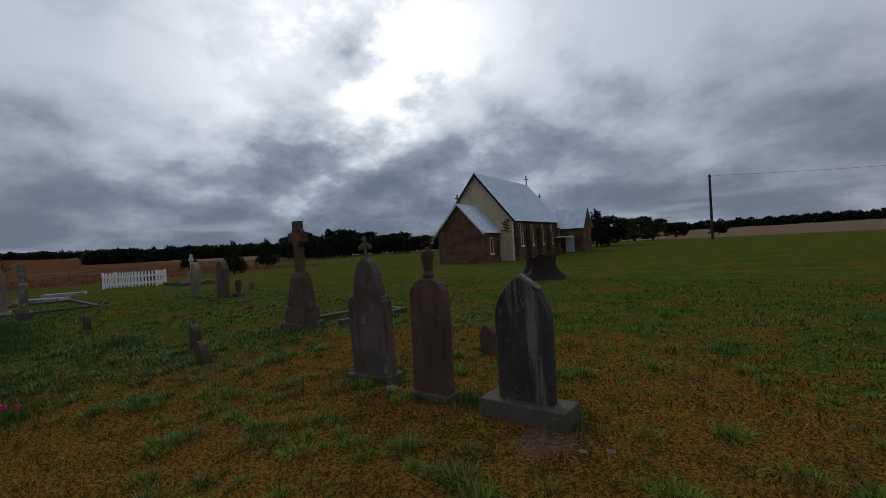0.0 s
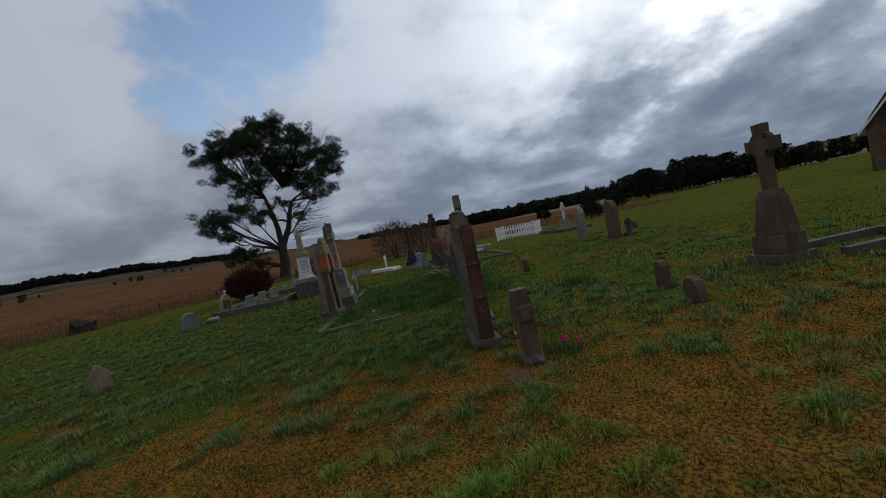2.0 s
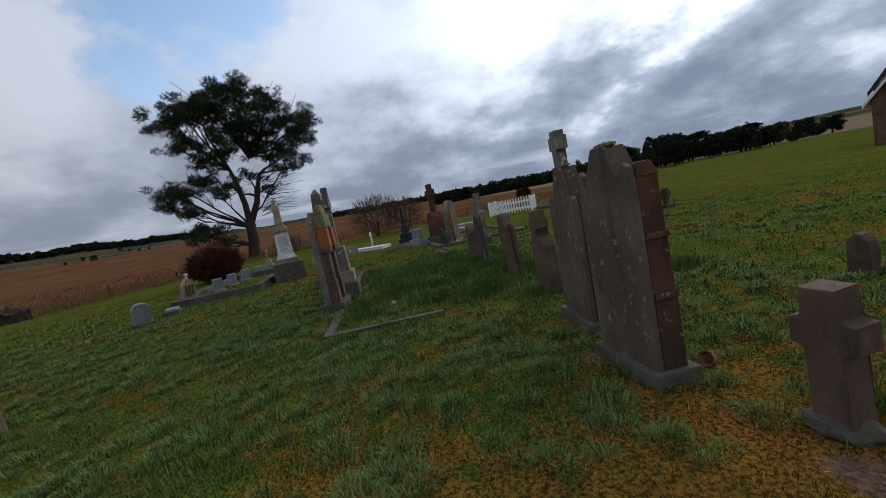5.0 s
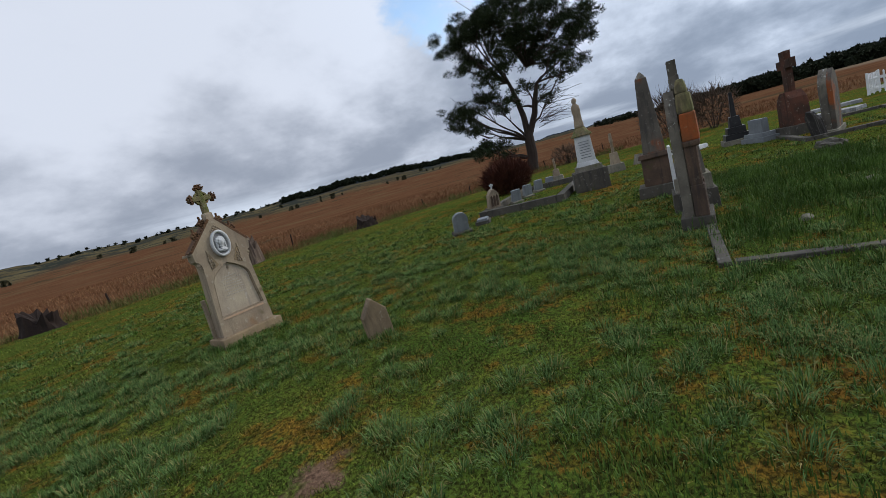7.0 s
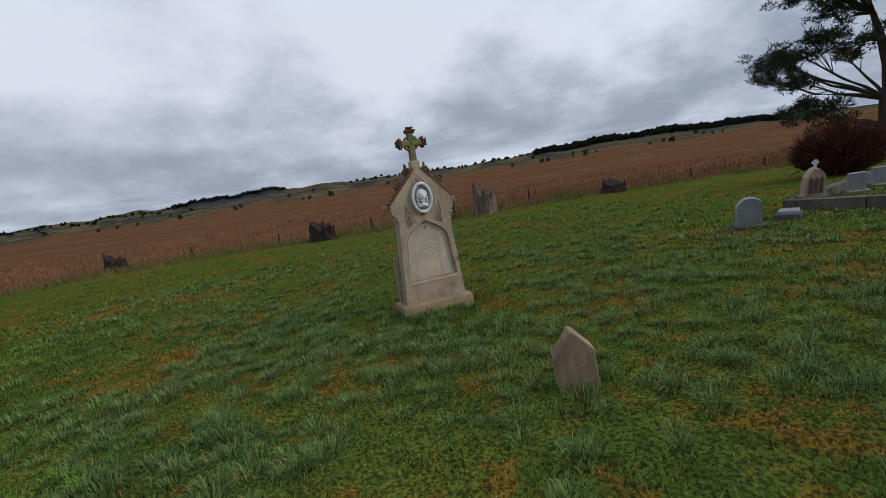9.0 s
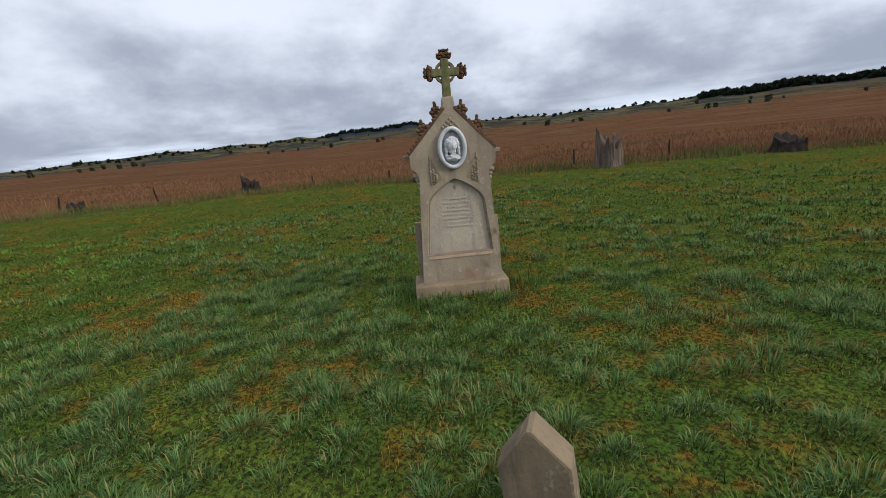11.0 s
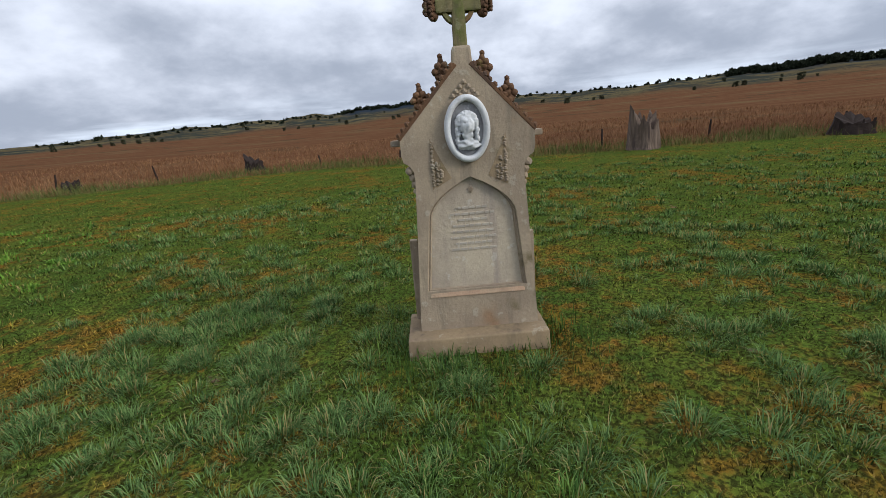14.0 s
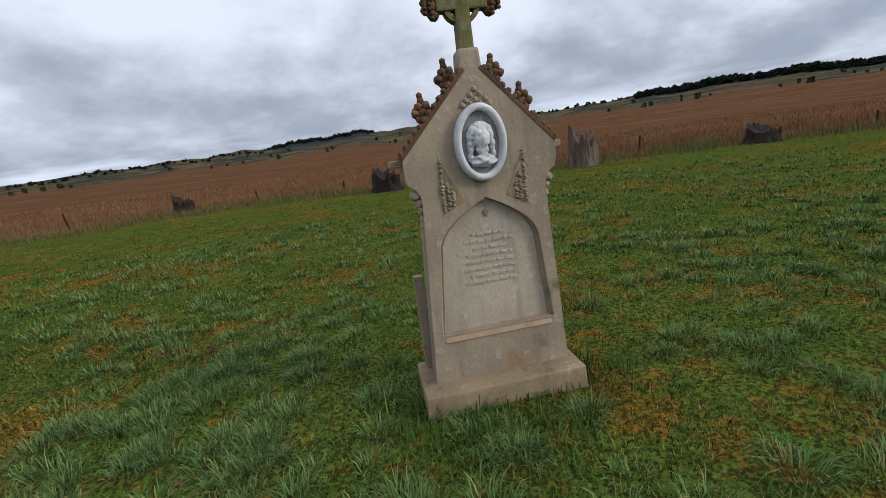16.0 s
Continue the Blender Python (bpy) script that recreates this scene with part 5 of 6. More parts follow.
    bm.transform(Matrix.Translation((VX0, vy, 0)) @ Matrix.Rotation(radians(-90), 4, "Z") @ Matrix.Scale(1, 4))
    part("vestry_wall", bm, "church_stone", c)
    for s in (-1, 1):
        bm = corrugated(0, VX1 - VX0 + 0.2, (0, 5.25), (s * 2.2, 2.85))
        bm.transform(Matrix.Translation((VX0, vy, 0)) @ Matrix.Rotation(radians(-90), 4, "Z"))
        part("vestry_roof", bm, "tin", c)
    part("lean_to_roof", box(bmesh.new(), W + 0.02, W + 1.7, LP + LN - 1.4, LP + LN + 0.2, 1.9, 2.02, bevel=0.01), "white_paint", c)
    part("vestry_door", box(bmesh.new(), 4.2, 5.2, VY0 - 0.05, VY0 + 0.02, -0.1, 1.95, bevel=0.01), "tin", c, "pale blue boarded door")


church()

# utility pole with wires
pl = thing("utility_pole", -17.6, 78.3, "bare dark timber utility pole", "utility pole")
part("pole_shaft", tube(bmesh.new(), [(0, 0, -0.3), (0, 0, 9.6)], [0.2, 0.15], 10), "pole", pl)
part("cap_iron", tube(bmesh.new(), [(-0.25, 0, 9.3), (0.25, 0, 9.3)], [0.05, 0.05], 6), "wire", pl)
wr = thing("overhead_wire", -17.6, 78.3, "single sagging overhead wire running from the pole", "wire", z=0)
part("strand", tube(bmesh.new(), [(t * 90, t * 30, 9.4 + 6 * t * (t - 1)) for t in [i / 12 for i in range(13)]], [0.018] * 13, 4), "wire", wr)


# stumps
def stump(x, y, r, h, label, mat, seed, flare=1.5, slant=0.25, squash=1.0):
    t = thing("tree_stump", x, y, label, "tree stump", yaw=seed * 40, group="old tree stumps")
    bm = bmesh.new()
    seg, rings = 26, 9
    vs = []
    for i in range(rings + 1):
        f = i / rings
        row = []
        for k in range(seg):
            a = k * 2 * math.pi / seg
            n0 = noise.noise(Vector((math.cos(a) * 1.6, math.sin(a) * 1.6, seed * 3.1)))
            n1 = noise.noise(Vector((math.cos(a) * 5, math.sin(a) * 5, seed + f * 1.2)))
            rr = r * (1 + (flare - 1) * (1 - f) ** 3) * (1 + 0.28 * n0 + 0.22 * n1)
            z = f * h * (1 + slant * math.cos(a + seed) + 0.45 * n1 * f * f + 0.28 * n0)
            row.append(bm.verts.new((rr * math.cos(a), rr * math.sin(a) * squash, z - 0.05)))
        vs.append(row)
    for a, b in zip(vs, vs[1:]):
        for k in range(seg):
            bm.faces.new((a[k], a[(k + 1) % seg], b[(k + 1) % seg], b[k]))
    c = bm.verts.new((0, 0, h * 0.62))
    for k in range(seg):
        bm.faces.new((vs[-1][k], vs[-1][(k + 1) % seg], c))
    part("trunk", bm, mat, t)
    rnd = random.Random(seed)
    for k in range(3):
        a = rnd.uniform(0, 6.28)
        part("splinter", tube(bmesh.new(), [(r * math.cos(a) * 0.9, r * math.sin(a) * 0.9 * squash, h * 0.3), (r * math.cos(a) * 1.02, r * math.sin(a) * squash, h * 0.9)], [0.09 * r + 0.02, 0.02], 5), mat, t)
    return t


stump(-11.4, 17.9, 0.56, 0.8, "large dark rotten tree stump with spreading roots", "darkwood", 1, 1.9, 0.1)
stump(-7.0, -26.9, 0.42, 0.62, "low dark splintered stump in rank grass", "darkwood", 2)
stump(-15.4, -20.6, 0.62, 0.72, "broad dark rotten stump leaning in russet grass", "darkwood", 3, 1.3, 0.35, 0.7)
stump(-22.4, -17.3, 0.46, 1.18, "tall grey weathered split stump", "deadwood", 4, 1.25, 0.15)
stump(-28.9, -15.1, 0.55, 0.55, "low dark broken stump at the field edge", "darkwood", 5, 1.3, 0.4)
stump(0.4, -25.0, 0.32, 0.42, "low dark stump at the field edge", "darkwood", 6)
stump(4.4, -19.6, 0.35, 0.5, "low grey stump at the field edge", "deadwood", 7)

# field fence posts
for i in range(16):
    x = 6 - i * 4.1
    y = -27.2 if x > -10 else -27.2 + (-10 - x) * 0.5
    p = thing("fence_post", x + 0.3 * math.sin(i * 1.7), y, "short rough wooden fence post in long grass", "fence post", tilt=(6 * math.sin(i * 2.1), 6 * math.cos(i * 3.3)), group="field fence posts")
    part("post", tube(bmesh.new(), [(0, 0, -0.1), (0.01, 0, 0.4), (0, 0, 0.62 + 0.15 * math.sin(i))], [0.05, 0.045, 0.035], 6), "darkwood", p)


# foliage
def leaf_cloud(centres, count, size, width, seed, shell=0.45, upward=0.3):
    """Corners and triangles of many small leaves round the given (x, y, z, radius) centres."""
    rng = np.random.default_rng(seed)
    c = np.array(centres, float)
    w = c[:, 3] ** 2
    idx = rng.choice(len(c), count, p=w / w.sum())
    d = rng.normal(size=(count, 3))
    d /= np.linalg.norm(d, axis=1)[:, None]
    rad = c[idx, 3] * rng.uniform(shell, 1.0, count) ** 0.7
    p = c[idx, :3] + d * rad[:, None] * np.array([1, 1, 0.62])
    along = d + rng.normal(size=(count, 3)) * 0.6 + np.array([0, 0, upward])
    along /= np.linalg.norm(along, axis=1)[:, None]
    side = np.cross(along, rng.normal(size=(count, 3)))
    side /= np.linalg.norm(side, axis=1)[:, None]
    L_ = size * rng.uniform(0.6, 1.3, count)[:, None]
    wd = width * rng.uniform(0.6, 1.3, count)[:, None]
    v = np.stack([p - side * wd, p + side * wd, p + along * L_], 1).reshape(-1, 3)
    return v, np.arange(count * 3).reshape(-1, 3)


def big_tree():
    bx, by = -47.6, -9.7
    t = thing("pine_tree", bx, by, "tall spreading dark pine with open forked crown", "tree", z=-0.1)
    view = Vector((bx + 7.5, by - 1.3, 0)).normalized()
    right = Vector((-view.y, view.x, 0)) * -1
    rnd = random.Random(11)
    s, cs, sn = 0.0193, math.cos(radians(11.3)), math.sin(radians(11.3))

    def place(dx, dy, depth):
        u, v = (dx * cs + dy * sn) * s + dy * 0.0003, (dy * cs - dx * sn) * s * 0.97
        return right * u + Vector((0, 0, v)) + view * depth

    clumps = [(-195, 700, 105), (-100, 760, 80), (-55, 800, 75), (-260, 720, 75), (145, 690, 85), (90, 640, 80), (160, 560, 70), (215, 495, 50), (-365, 670, 65), (-335, 590, 65), (-320, 500, 50), (-45, 650, 95), (20, 720, 60), (-215, 560, 75), (-215, 430, 55), (-130, 480, 60), (-365, 320, 60), (-265, 300, 70), (-165, 320, 55), (-345, 240, 45), (-250, 220, 45), (-195, 115, 50), (-130, 90, 45), (65, 490, 65), (120, 440, 45), (-30, 400, 45), (60, 330, 35), (-250, 640, 70), (-120, 620, 70), (170, 640, 60), (-300, 650, 60), (-150, 690, 80), (-10, 560, 70), (-80, 550, 70), (110, 540, 60), (40, 780, 50), (-180, 770, 55), (-310, 280, 55), (-220, 340, 50), (-100, 330, 40), (190, 590, 50), (-290, 560, 55), (30, 600, 70), (-230, 130, 45), (-160, 140, 40)]
    centres, trunk, limbs = [], bmesh.new(), []
    fork = place(-25, 190, 0)
    tube(trunk, [(0, 0, -0.2), (0.02, 0, 0.5), place(-8, 90, 0), place(-22, 160, 0), fork], [0.62, 0.5, 0.45, 0.42, 0.34], 12)
    part("trunk", trunk, "bark", t)
    stems = [place(-60, 330, -0.6), place(-110, 420, 0.4), place(0, 300, 0.3), place(15, 400, -0.4), place(-30, 480, 0.2)]
    for q, e in ((place(-45, 260, 0), stems[1]), (place(5, 270, 0), stems[3])):
        bm = bmesh.new()
        tube(bm, [place(-22, 160, 0), q, q.lerp(e, 0.5) + Vector((0, 0, 0.2)), e], [0.3, 0.26, 0.2, 0.15], 8)
        part("main_stem", bm, "bark", t)
    for i, (dx, dy, r) in enumerate(clumps):
        c = place(dx, dy, rnd.uniform(-2.6, 2.6))
        rr = r * s * 1.18
        for k in range(15):
            o = Vector((rnd.gauss(0, 1), rnd.gauss(0, 1), rnd.gauss(0, 0.55))) * rr * 0.58
            centres.append((*(c + o), rr * rnd.uniform(0.22, 0.46)))
        low = [st for st in stems if st.z < c.z - 0.4] or [fork]
        a = min(low, key=lambda st: (st - c).length)
        if dy < 340 and dx < -100:
            a = place(-20, 150 if dy > 150 else 70, 0)
        mid = a.lerp(c, 0.55) + Vector((rnd.uniform(-0.3, 0.3), rnd.uniform(-0.3, 0.3), -0.35))
        bm = bmesh.new()
        tube(bm, [a, a.lerp(mid, 0.5) + Vector((0, 0, 0.1)), mid, c], [0.13, 0.1, 0.075, 0.03], 5)
        for k in range(6):
            e = c + Vector((rnd.gauss(0, 1), rnd.gauss(0, 1), rnd.gauss(0.2, 0.6))) * rr * 0.6
            tube(bm, [mid.lerp(c, rnd.uniform(0.2, 0.9)), e], [0.035, 0.012], 4)
        part("limb", bm, "bark", t)
    bm = bmesh.new()
    for k in range(40):
        a = place(rnd.uniform(20, 60), rnd.uniform(200, 380), rnd.uniform(-0.5, 0.5))
        e = a + right * rnd.uniform(0.8, 3.2) + Vector((0, 0, rnd.uniform(-0.6, 1.2))) + view * rnd.uniform(-1.5, 1.5)
        tube(bm, [a, a.lerp(e, 0.5) + Vector((0, 0, rnd.uniform(-0.2, 0.3))), e], [0.03, 0.018, 0.008], 3)
    part("dead_twig_mass", bm, "bark", t)
    v, f = leaf_cloud(centres, 88000, 0.26, 0.031, 3, 0.15)
    ob_ = new("crown", raw_mesh("crown", v, f, "pine"))
    ob_.parent = t


big_tree()


def shrub(x, y, r, h, n, label, twig, leaves=0, seed=1, name="bush"):
    t = thing(name, x, y, label, "bush", yaw=0)
    rng = np.random.default_rng(seed)
    d = rng.normal(size=(n, 3))
    d /= np.linalg.norm(d, axis=1)[:, None]
    k = rng.uniform(0.15, 1.0, (n, 1)) ** 0.5
    base = d * k * np.array([r, r, h * 0.5]) + np.array([0, 0, h * 0.46])
    base[:, 2] = np.clip(base[:, 2], 0.02, h)
    tip = base + (d * 0.6 + rng.normal(size=(n, 3)) * 0.5 + np.array([0, 0, 0.7])) * rng.uniform(0.1, 0.3, (n, 1)) * (h ** 0.5)
    side = rng.normal(size=(n, 3)) * 0.012
    v = np.stack([base - side, base + side, tip], 1).reshape(-1, 3)
    rnd = random.Random(seed)
    for i in range(9):
        a = rnd.uniform(0, 6.28)
        e = Vector((math.cos(a) * r * 0.75, math.sin(a) * r * 0.75, h * rnd.uniform(0.55, 0.95)))
        part("stem", tube(bmesh.new(), [(e.x * 0.12, e.y * 0.12, -0.05), (e.x * 0.5, e.y * 0.5, e.z * 0.55), e], [0.03, 0.02, 0.008], 5), "bark", t)
    ob_ = new("twig_mass", raw_mesh("twig_mass", v, np.arange(3 * n).reshape(-1, 3), twig))
    ob_.parent = t
    return t


shrub(-28.2, -6.1, 1.15, 1.45, 9000, "low dense dark red bush beside the pine", "red_twig", seed=4)
shrub(-41.5, 1.4, 2.0, 3.1, 3200, "tall bare grey-brown winter shrub", "bare_twig", seed=5)
shrub(-41.2, 3.6, 1.5, 2.6, 2000, "bare grey-brown winter shrub", "bare_twig", seed=6)
shrub(-44.0, -6.0, 1.2, 1.5, 1300, "straggling brown leafless shrub", "bare_twig", seed=7)


def crown_mesh(kind, seed):
    rnd = random.Random(seed)
    cs = []
    if kind == "conifer":
        for i in range(40):
            f = i / 40
            a = i * 2.4
            rr = 0.30 * (1 - f) ** 0.8
            cs.append((rr * math.cos(a), rr * math.sin(a), 0.12 + 0.86 * f, 0.14 * (1 - f) + 0.04))
        v, f = leaf_cloud(cs, 2600, 0.06, 0.02, seed, 0.2, 0.5)
    else:
        for i in range(34):
            a, e = rnd.uniform(0, 6.28), rnd.uniform(-0.8, 1)
            rr = rnd.uniform(0.15, 0.36)
            cs.append((rr * math.cos(a), rr * math.sin(a), 0.46 + 0.40 * e, rnd.uniform(0.10, 0.19)))
        v, f = leaf_cloud(cs, 3400, 0.055, 0.03, seed, 0.25, 0.2)
    return v, f


TREE_KINDS = {}
for kind, mat, seed in (("conifer", "far_leaf", 1), ("broad", "far_leaf", 2), ("broad2", "far_leaf", 5), ("gum", "gum_leaf", 3)):
    v, f = crown_mesh("conifer" if kind == "conifer" else "broad", seed)
    TREE_KINDS[kind] = raw_mesh("crown", v, f, mat)
bm = tube(bmesh.new(), [(0, 0, -0.05), (0.01, 0, 0.3), (0, 0.01, 0.6)], [0.035, 0.025, 0.012], 6)
TRUNK = bpy.data.meshes.new("trunk")
bm.to_mesh(TRUNK)
bm.free()
TRUNK.materials.append(M["bark"])


def far_tree(x, y, h, kind, label, wide=1.0, yaw=0.0):
    t = thing("tree", x, y, label, "tree", yaw=yaw, group="trees beyond the yard")
    t.scale = (h * wide, h * wide, h)
    for nm, me in (("trunk", TRUNK), ("crown", TREE_KINDS[kind])):
        o_ = new(nm, me)
        o_.parent = t


rnd = random.Random(21)
EYE0 = (-4.0, 3.5)


def at_bearing(az, r):
    return EYE0[0] + r * math.cos(radians(az)), EYE0[1] + r * math.sin(radians(az))


# the dark belt of trees between the pine and the church
for i in range(40):
    az = 131 + 22 * (i + rnd.uniform(0, 0.9)) / 40
    r = rnd.uniform(90, 150)
    top = 1.0 + 1.5 * math.exp(-((az - 147) / 5) ** 2) + 0.5 * math.exp(-((az - 137) / 3) ** 2) + rnd.uniform(-0.9, 0.75)
    x, y = at_bearing(az, r)
    k = rnd.choice(("conifer", "broad", "broad2", "broad", "gum", "conifer"))
    far_tree(x, y, max(2.2, r * math.tan(radians(top)) + 1.4), k, "olive scrubby tree in a belt beyond the yard" if k == "gum" else "dark evergreen tree in a belt beyond the yard", rnd.uniform(0.9, 1.5) if k != "conifer" else 0.9, rnd.uniform(0, 360))
for az, r, h, k, wd in ((154.5, 60, 3.6, "conifer", 1), (158, 41, 2.9, "conifer", 0.9), (150.5, 85, 5.2, "broad", 1.1), (112.5, 62, 5.2, "conifer", 1.0), (111.2, 66, 4.6, "broad", 1.2), (108.5, 95, 5.0, "gum", 1.5), (106.5, 99, 4.4, "gum", 1.5), (104.2, 120, 4.0, "broad", 1.6), (100, 140, 3.0, "broad", 1.8), (163, 75, 1.6, "broad", 1.8)):
    x, y = at_bearing(az, r)
    far_tree(x, y, h, k, "small dark tree by the churchyard boundary" if k != "gum" else "bare-looking olive tree beyond the church", wd, az * 7)
# scattered paddock trees on the slopes
for i in range(44):
    az, r = rnd.uniform(205, 300), rnd.uniform(620, 1350)
    x, y = -9 + r * math.cos(radians(az)), -1 + r * math.sin(radians(az))
    far_tree(x, y, rnd.uniform(5, 10), "gum", "distant paddock gum tree on the slope", rnd.uniform(0.9, 1.3), rnd.uniform(0, 360))


# far woods as one mass of foliage
def wood_line(name, spans, label, mat, per, size, seed):
    rng = random.Random(seed)
    cs = []
    for az0, az1, r, h0, n in spans:
        for i in range(n):
            az = az0 + (az1 - az0) * (i + rng.random()) / n
            rr = r * rng.uniform(0.93, 1.07)
            x, y = at_bearing(az, rr)
            h = h0 * rng.uniform(0.6, 1.1)
            z = terrain(x, y)
            for k in range(3):
                cs.append((x + rng.uniform(-1, 1) * h * 0.4, y + rng.uniform(-1, 1) * h * 0.4, z + h * (0.2 + 0.25 * k), h * (0.5 - 0.1 * k)))
    v, f = leaf_cloud(cs, len(cs) * per, size, size * 0.5, seed, 0.3, 0.3)
    tagged(new(name, raw_mesh(name, v, f, mat)), label, "woods", kind="stuff")


wood_line("plantation_wood", ((151, 172, 330, 9, 150), (172, 186, 620, 9, 70)), "dark plantation wood along the fields", "far_leaf", 60, 1.6, 1)
wood_line("north_wood", ((80, 112, 420, 7, 170), (60, 80, 420, 7, 60)), "dark line of trees along the horizon", "far_leaf", 60, 1.5, 2)
wood_line("hill_wood", ((200, 226, 1500, 15, 300), (226, 250, 1600, 8, 40), (258, 270, 1650, 11, 70), (270, 300, 1450, 7, 60)), "dark timbered ridge of distant hills", "far_leaf", 45, 5.0, 3)

# grass
def grass_material(name):
    g = Graph(name, 0.8, gloss=0.0)
    pos = g.coord(True)
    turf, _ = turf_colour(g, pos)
    isl = g.n("ShaderNodeNewGeometry").outputs["Random Per Island"]
    hsv = g.n("ShaderNodeHueSaturation")
    g.link(turf, hsv.inputs["Color"])
    g.link(g.ramp(isl, 0.0, 1.0, 0.15, 2.35), hsv.inputs["Value"])
    col = g.mix(g.ramp(isl, 0.90, 0.96, 0.0, 0.75), hsv.outputs[0], (0.30, 0.21, 0.075))
    g.colour(col)
    return g.m


M["blade"] = grass_material("short_turf_blades")
g_ = Graph("tuft_blades", 0.7, gloss=0.015)
isl_ = g_.n("ShaderNodeNewGeometry").outputs["Random Per Island"]
pos_ = g_.coord(True)
lush_ = g_.mix(isl_, (0.040, 0.100, 0.012), (0.18, 0.33, 0.045))
cool_ = g_.mix(isl_, (0.026, 0.066, 0.018), (0.170, 0.260, 0.085))
sep_ = g_.n("ShaderNodeSeparateXYZ")
g_.link(pos_, sep_.inputs[0])
west_ = g_.ramp(sep_.outputs[0], -6.0, -10.0, -0.06, 0.22)
c_ = g_.mix(g_.ramp(g_.op("ADD", g_.noise(pos_, 1.3, 4), west_), 0.45, 0.62), lush_, cool_)
c_ = g_.mix(g_.ramp(g_.noise(pos_, 4.5, 3, 0.6, (1, 1, 1), (9, 2, 0)), 0.52, 0.66, 0.0, 0.45), c_, (0.045, 0.08, 0.022))
g_.colour(g_.mix(g_.ramp(isl_, 0.86, 0.93, 0.0, 0.85), c_, (0.27, 0.20, 0.085)))
M["tuft"] = g_.m

M["lush"] = leafy("lush_green_blades", (0.035, 0.082, 0.014), (0.13, 0.21, 0.045), 0.55, 1.5)

WALK = np.array([(-3.1, 3.7), (-4.3, 2.8), (-5.6, 2.2), (-7.5, 1.2), (-8.5, 0.2), (-10, -0.7), (-11.8, -2.4), (-11.6, -3.4)])


def walk_distance(p):
    best = np.full(len(p), 1e9)
    for a, b in zip(WALK, WALK[1:]):
        d = b - a
        t = np.clip(((p - a) @ d) / (d @ d), 0, 1)
        best = np.minimum(best, np.linalg.norm(p - a - t[:, None] * d, axis=1))
    return best


def blades(rng, p, length, width, lean, segs=1, a=None):
    """Curved blades at the ground places p: corners and triangles."""
    n = len(p)
    a = rng.uniform(0, 2 * np.pi, n) if a is None else a
    d = np.stack([np.cos(a), np.sin(a), np.zeros(n)], 1)
    s = np.stack([-np.sin(a), np.cos(a), np.zeros(n)], 1) * width[:, None]
    base = np.concatenate([p, hummock(p[:, 0], p[:, 1])[:, None] - 0.004], 1) if p.shape[1] == 2 else p
    up = np.array([0, 0, 1.0])
    tip = base + d * (length * lean)[:, None] + up * (length * np.sqrt(np.clip(1 - lean ** 2, 0.05, 1)))[:, None]
    if segs == 1:
        return np.stack([base - s, base + s, tip], 1).reshape(-1, 3), np.arange(3 * n).reshape(-1, 3)
    rise = np.sqrt(np.clip(1 - lean ** 2, 0.05, 1))
    mid = base + d * (length * lean * 0.38)[:, None] + up * (length * (0.28 + 0.42 * rise))[:, None]
    v = np.stack([base - s, base + s, mid + s * 0.8, mid - s * 0.8, tip], 1).reshape(-1, 3)
    i = np.arange(n)[:, None] * 5
    return v, np.concatenate([i + [[0, 1, 2]], i + [[0, 2, 3]], i + [[3, 2, 4]]], 0)


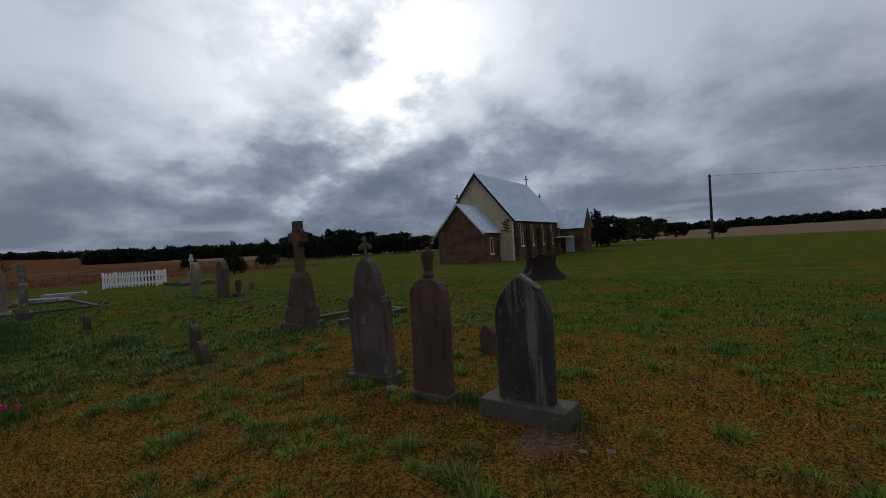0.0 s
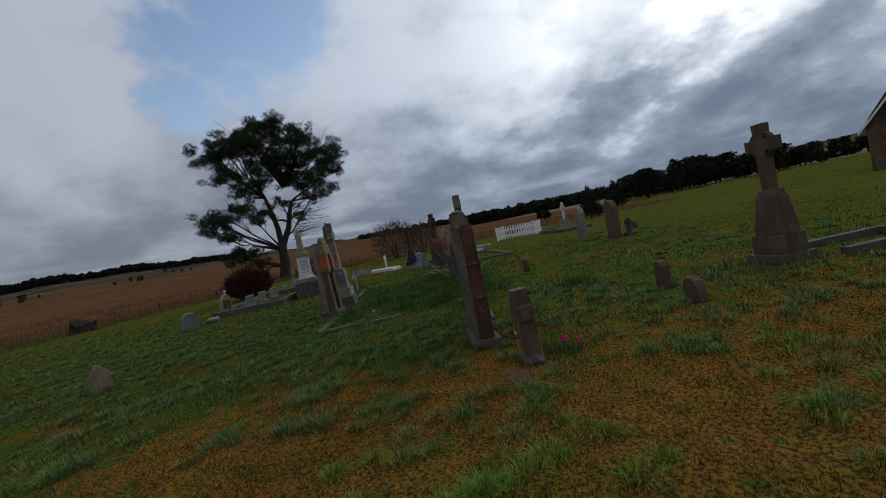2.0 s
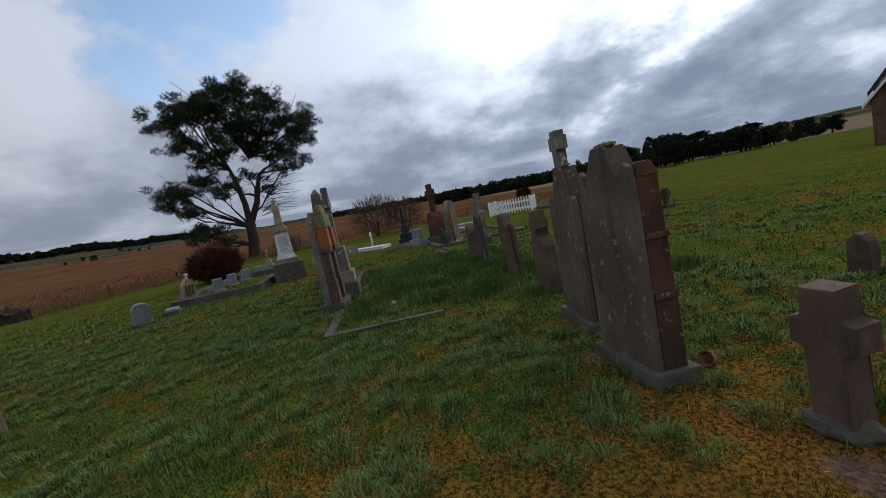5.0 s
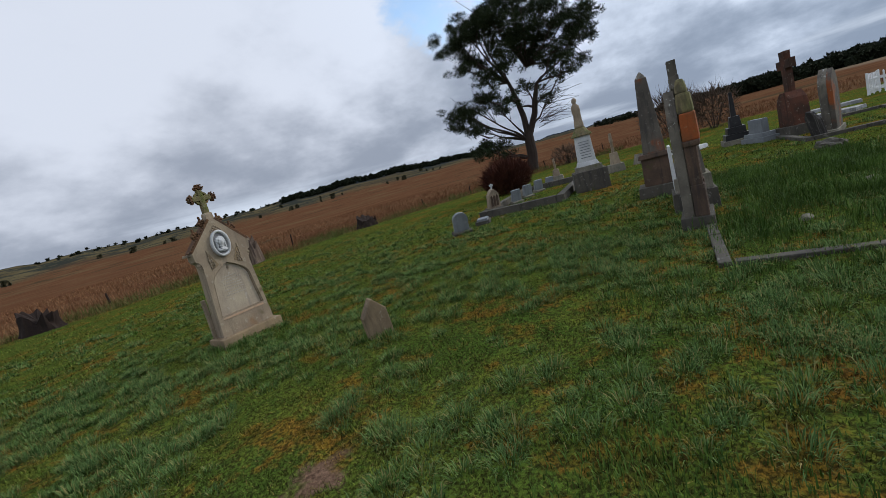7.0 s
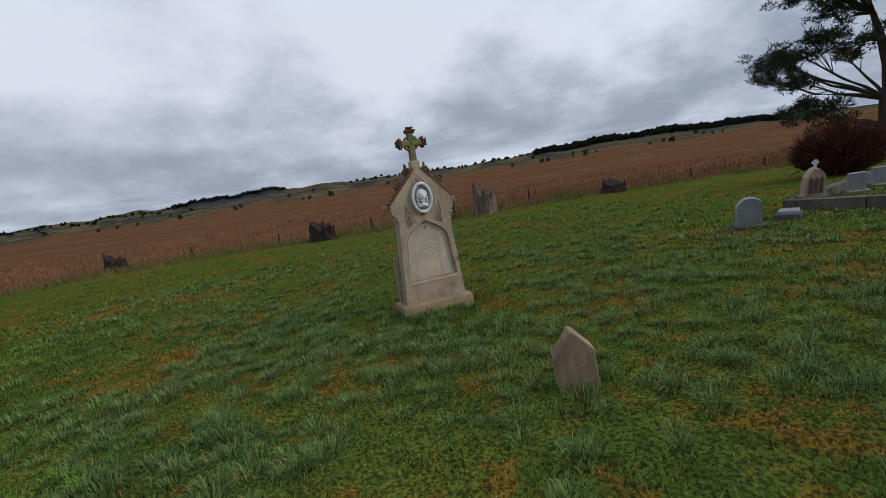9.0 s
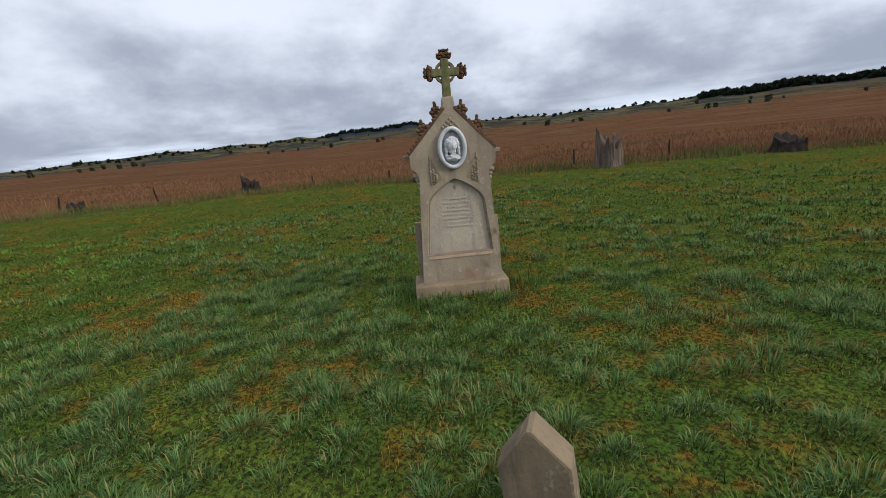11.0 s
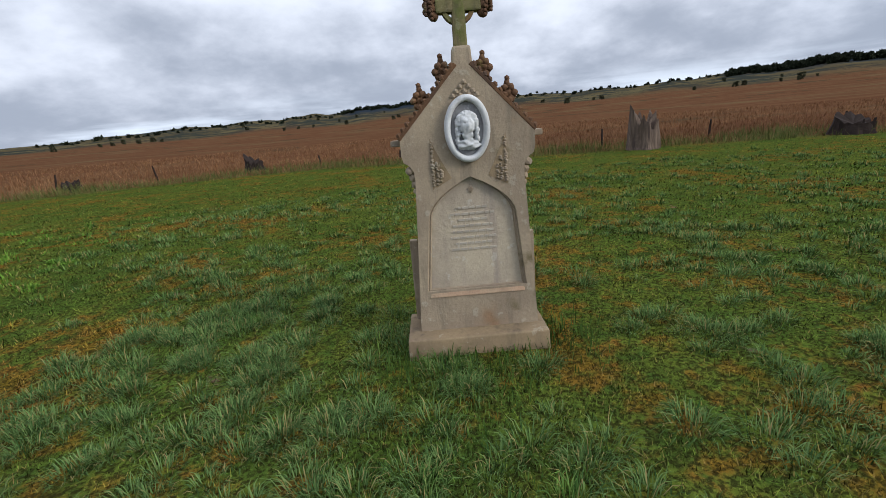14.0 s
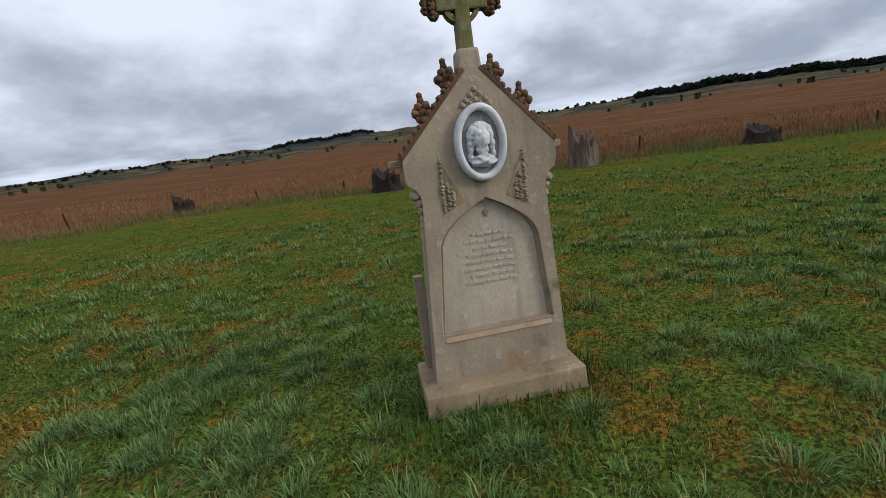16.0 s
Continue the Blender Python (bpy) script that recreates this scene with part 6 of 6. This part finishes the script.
def turf():
    rng = np.random.default_rng(7)
    p = np.stack([rng.uniform(-30, 8, 8500000), rng.uniform(-24, 18, 8500000)], 1)
    d = walk_distance(p)
    clumpy = 0.45 + 0.9 * lattice(p[:, 0] * 5.5, p[:, 1] * 5.5, 8)
    keep = rng.random(len(p)) < np.clip((2.6 / np.maximum(d, 1.6)) ** 1.9 * 0.72, 0.0, 0.95) * np.clip((24 - d) / 8, 0, 1) * clumpy
    for spot, r in BARE:
        keep &= np.linalg.norm(p - np.array(spot), axis=1) > r * rng.uniform(0.5, 1.3, len(p))
    p, d, clumpy = p[keep], d[keep], clumpy[keep]
    far = np.clip(d / 2.4, 1, 4.0)
    n = len(p)
    v, f = blades(rng, p, rng.uniform(0.016, 0.060, n) * clumpy * far ** 0.2, rng.uniform(0.0014, 0.0030, n) * far, rng.uniform(0.45, 0.985, n))
    tagged(new("turf_grass", raw_mesh("turf_grass", v, f, "blade")), "short damp mixed green and russet turf", "grass", kind="stuff")
    # rosettes of longer grass, their blades arching outwards
    c = np.stack([rng.uniform(-24, 3, 30000), rng.uniform(-14, 12, 30000)], 1)
    d = walk_distance(c)
    patch = lattice(c[:, 0] * 0.75, c[:, 1] * 0.75, 5) * 0.6 + lattice(c[:, 0] * 1.9, c[:, 1] * 1.9, 6) * 0.4 - 0.5
    east = np.clip((c[:, 0] + 11) / 4.5, 0, 1) * np.clip((c[:, 1] + 3) / 3, 0, 1)
    lush = np.clip(0.56 + 2.4 * patch - 0.48 * east, 0.0, 0.95)
    lush = np.maximum(lush, 0.035 + 0.04 * (1 - east))
    c = c[rng.random(len(c)) < lush * np.clip((3.2 / np.maximum(d, 2.4)) ** 1.2, 0.07, 0.9)]
    for spot, r in BARE:
        c = c[np.linalg.norm(c - np.array(spot), axis=1) > r + 0.12]
    d = walk_distance(c)
    size = rng.uniform(0.6, 1.45, len(c))
    reps = (np.where(d < 3.6, 95, np.where(d < 6.5, 46, 22)) * size).astype(int)
    idx = np.repeat(np.arange(len(c)), reps)
    size = size[idx]
    n = len(idx)
    turn, reach = rng.uniform(0, 2 * np.pi, n), np.sqrt(rng.random(n))
    off = np.stack([np.cos(turn), np.sin(turn)], 1) * (reach * 0.085 * size)[:, None]
    lean = np.clip(0.42 + 0.55 * reach + rng.normal(size=n) * 0.12, 0.1, 0.985)
    v, f = blades(rng, c[idx] + off, rng.uniform(0.035, 0.10, n) * size, rng.uniform(0.0014, 0.0030, n) * np.clip(d[idx] / 3, 1, 3), lean, 2, turn + rng.normal(size=n) * 0.55)
    tagged(new("grass_tufts", raw_mesh("grass_tufts", v, f, "tuft")), "scattered clumps of longer wet grass", "grass", kind="stuff")
    # long grass round stones and inside the kerbs
    spots = [(-12.5, -5.15, 0.5, 0.09, 500), (-12.1, -5.3, 0.35, 0.12, 300), (-13.0, -5.35, 0.35, 0.12, 300), (-12.1, -2.7, 0.25, 0.1, 500), (-5.6, 6.7, 0.22, 0.12, 400), (-4.7, 6.8, 0.3, 0.08, 300), (-10.0, 3.1, 0.4, 0.08, 400), (-9.0, 3.8, 0.35, 0.12, 500), (-12.4, 5.4, 0.25, 0.2, 600), (-7, 6.5, 0.4, 0.08, 300), (-10.5, 7.2, 0.5, 0.09, 400), (-12.8, 3.5, 0.4, 0.15, 700)]
    spots += [(rng.uniform(-19, -13.3), rng.uniform(0.9, 4.2), 0.45, rng.uniform(0.12, 0.22), 420) for _ in range(90)]
    spots += [(rng.uniform(-13.3, -9.8), rng.uniform(-0.5, 3.0), 0.5, rng.uniform(0.05, 0.09), 240) for _ in range(40)]
    spots += [(-12.2 + rng.normal() * 0.3, -4.5 + rng.normal() * 0.3, 0.35, 0.05, 300) for _ in range(4)]
    ps, ls = [], []
    for x, y, r, h, n in spots:
        ps.append(np.array([x, y]) + rng.normal(size=(n, 2)) * r * 0.5)
        ls.append(rng.uniform(0.4, 1.1, n) * h)
    ps, ls = np.concatenate(ps), np.concatenate(ls)
    v, f = blades(rng, ps, ls, rng.uniform(0.002, 0.004, len(ps)), rng.uniform(0.1, 0.7, len(ps)), 2)
    tagged(new("long_grass", raw_mesh("long_grass", v, f, "lush")), "long green grass round the stones and inside kerbs", "grass", kind="stuff")


turf()


def field_grass():
    rng = np.random.default_rng(9)
    p = np.stack([rng.uniform(-80, 50, 420000), rng.uniform(-90, 30, 420000)], 1)
    e = np.array([lawn_edge(x, y) for x, y in p])
    prob = np.where(e < -0.5, 0, np.where(e < 5, 1.0, np.clip(6.0 / np.maximum(e, 1), 0.1, 1)))
    k = rng.random(len(p)) < prob
    p, e = p[k], e[k]
    n = len(p)
    p3 = np.concatenate([p, np.array([[terrain(x, y)] for x, y in p])], 1)
    L_ = rng.uniform(0.10, 0.45, n) * np.clip(0.55 + e * 0.25, 0.4, 1.05) * (0.35 + 1.0 * lattice(p[:, 0] * 0.8, p[:, 1] * 0.8, 12))
    v, f = blades(rng, p3, L_, rng.uniform(0.008, 0.018, n) * np.clip(1 + e * 0.03, 1, 2.5), rng.uniform(0.1, 0.9, n))
    tagged(new("russet_field_grass", raw_mesh("russet_field_grass", v, f, "reed")), "tall dry russet grass covering the fields", "grass", kind="stuff")
    p = np.stack([rng.uniform(-50, 20, 220000), rng.uniform(-30, -2, 220000)], 1)
    e = np.array([lawn_edge(x, y) for x, y in p])
    clump = lattice(p[:, 0] * 0.7, p[:, 1] * 0.7, 14)
    k = (e > -0.9) & (e < 2.4) & (rng.random(len(p)) < clump * 1.1)
    p, clump = p[k], clump[k]
    n = len(p)
    v, f = blades(rng, p, rng.uniform(0.12, 0.5, n) * (0.3 + clump), rng.uniform(0.006, 0.013, n), rng.uniform(0.1, 0.8, n))
    tagged(new("rank_edge_grass", raw_mesh("rank_edge_grass", v, f, "rank")), "rank green and straw grass along the mown edge", "grass", kind="stuff")


field_grass()
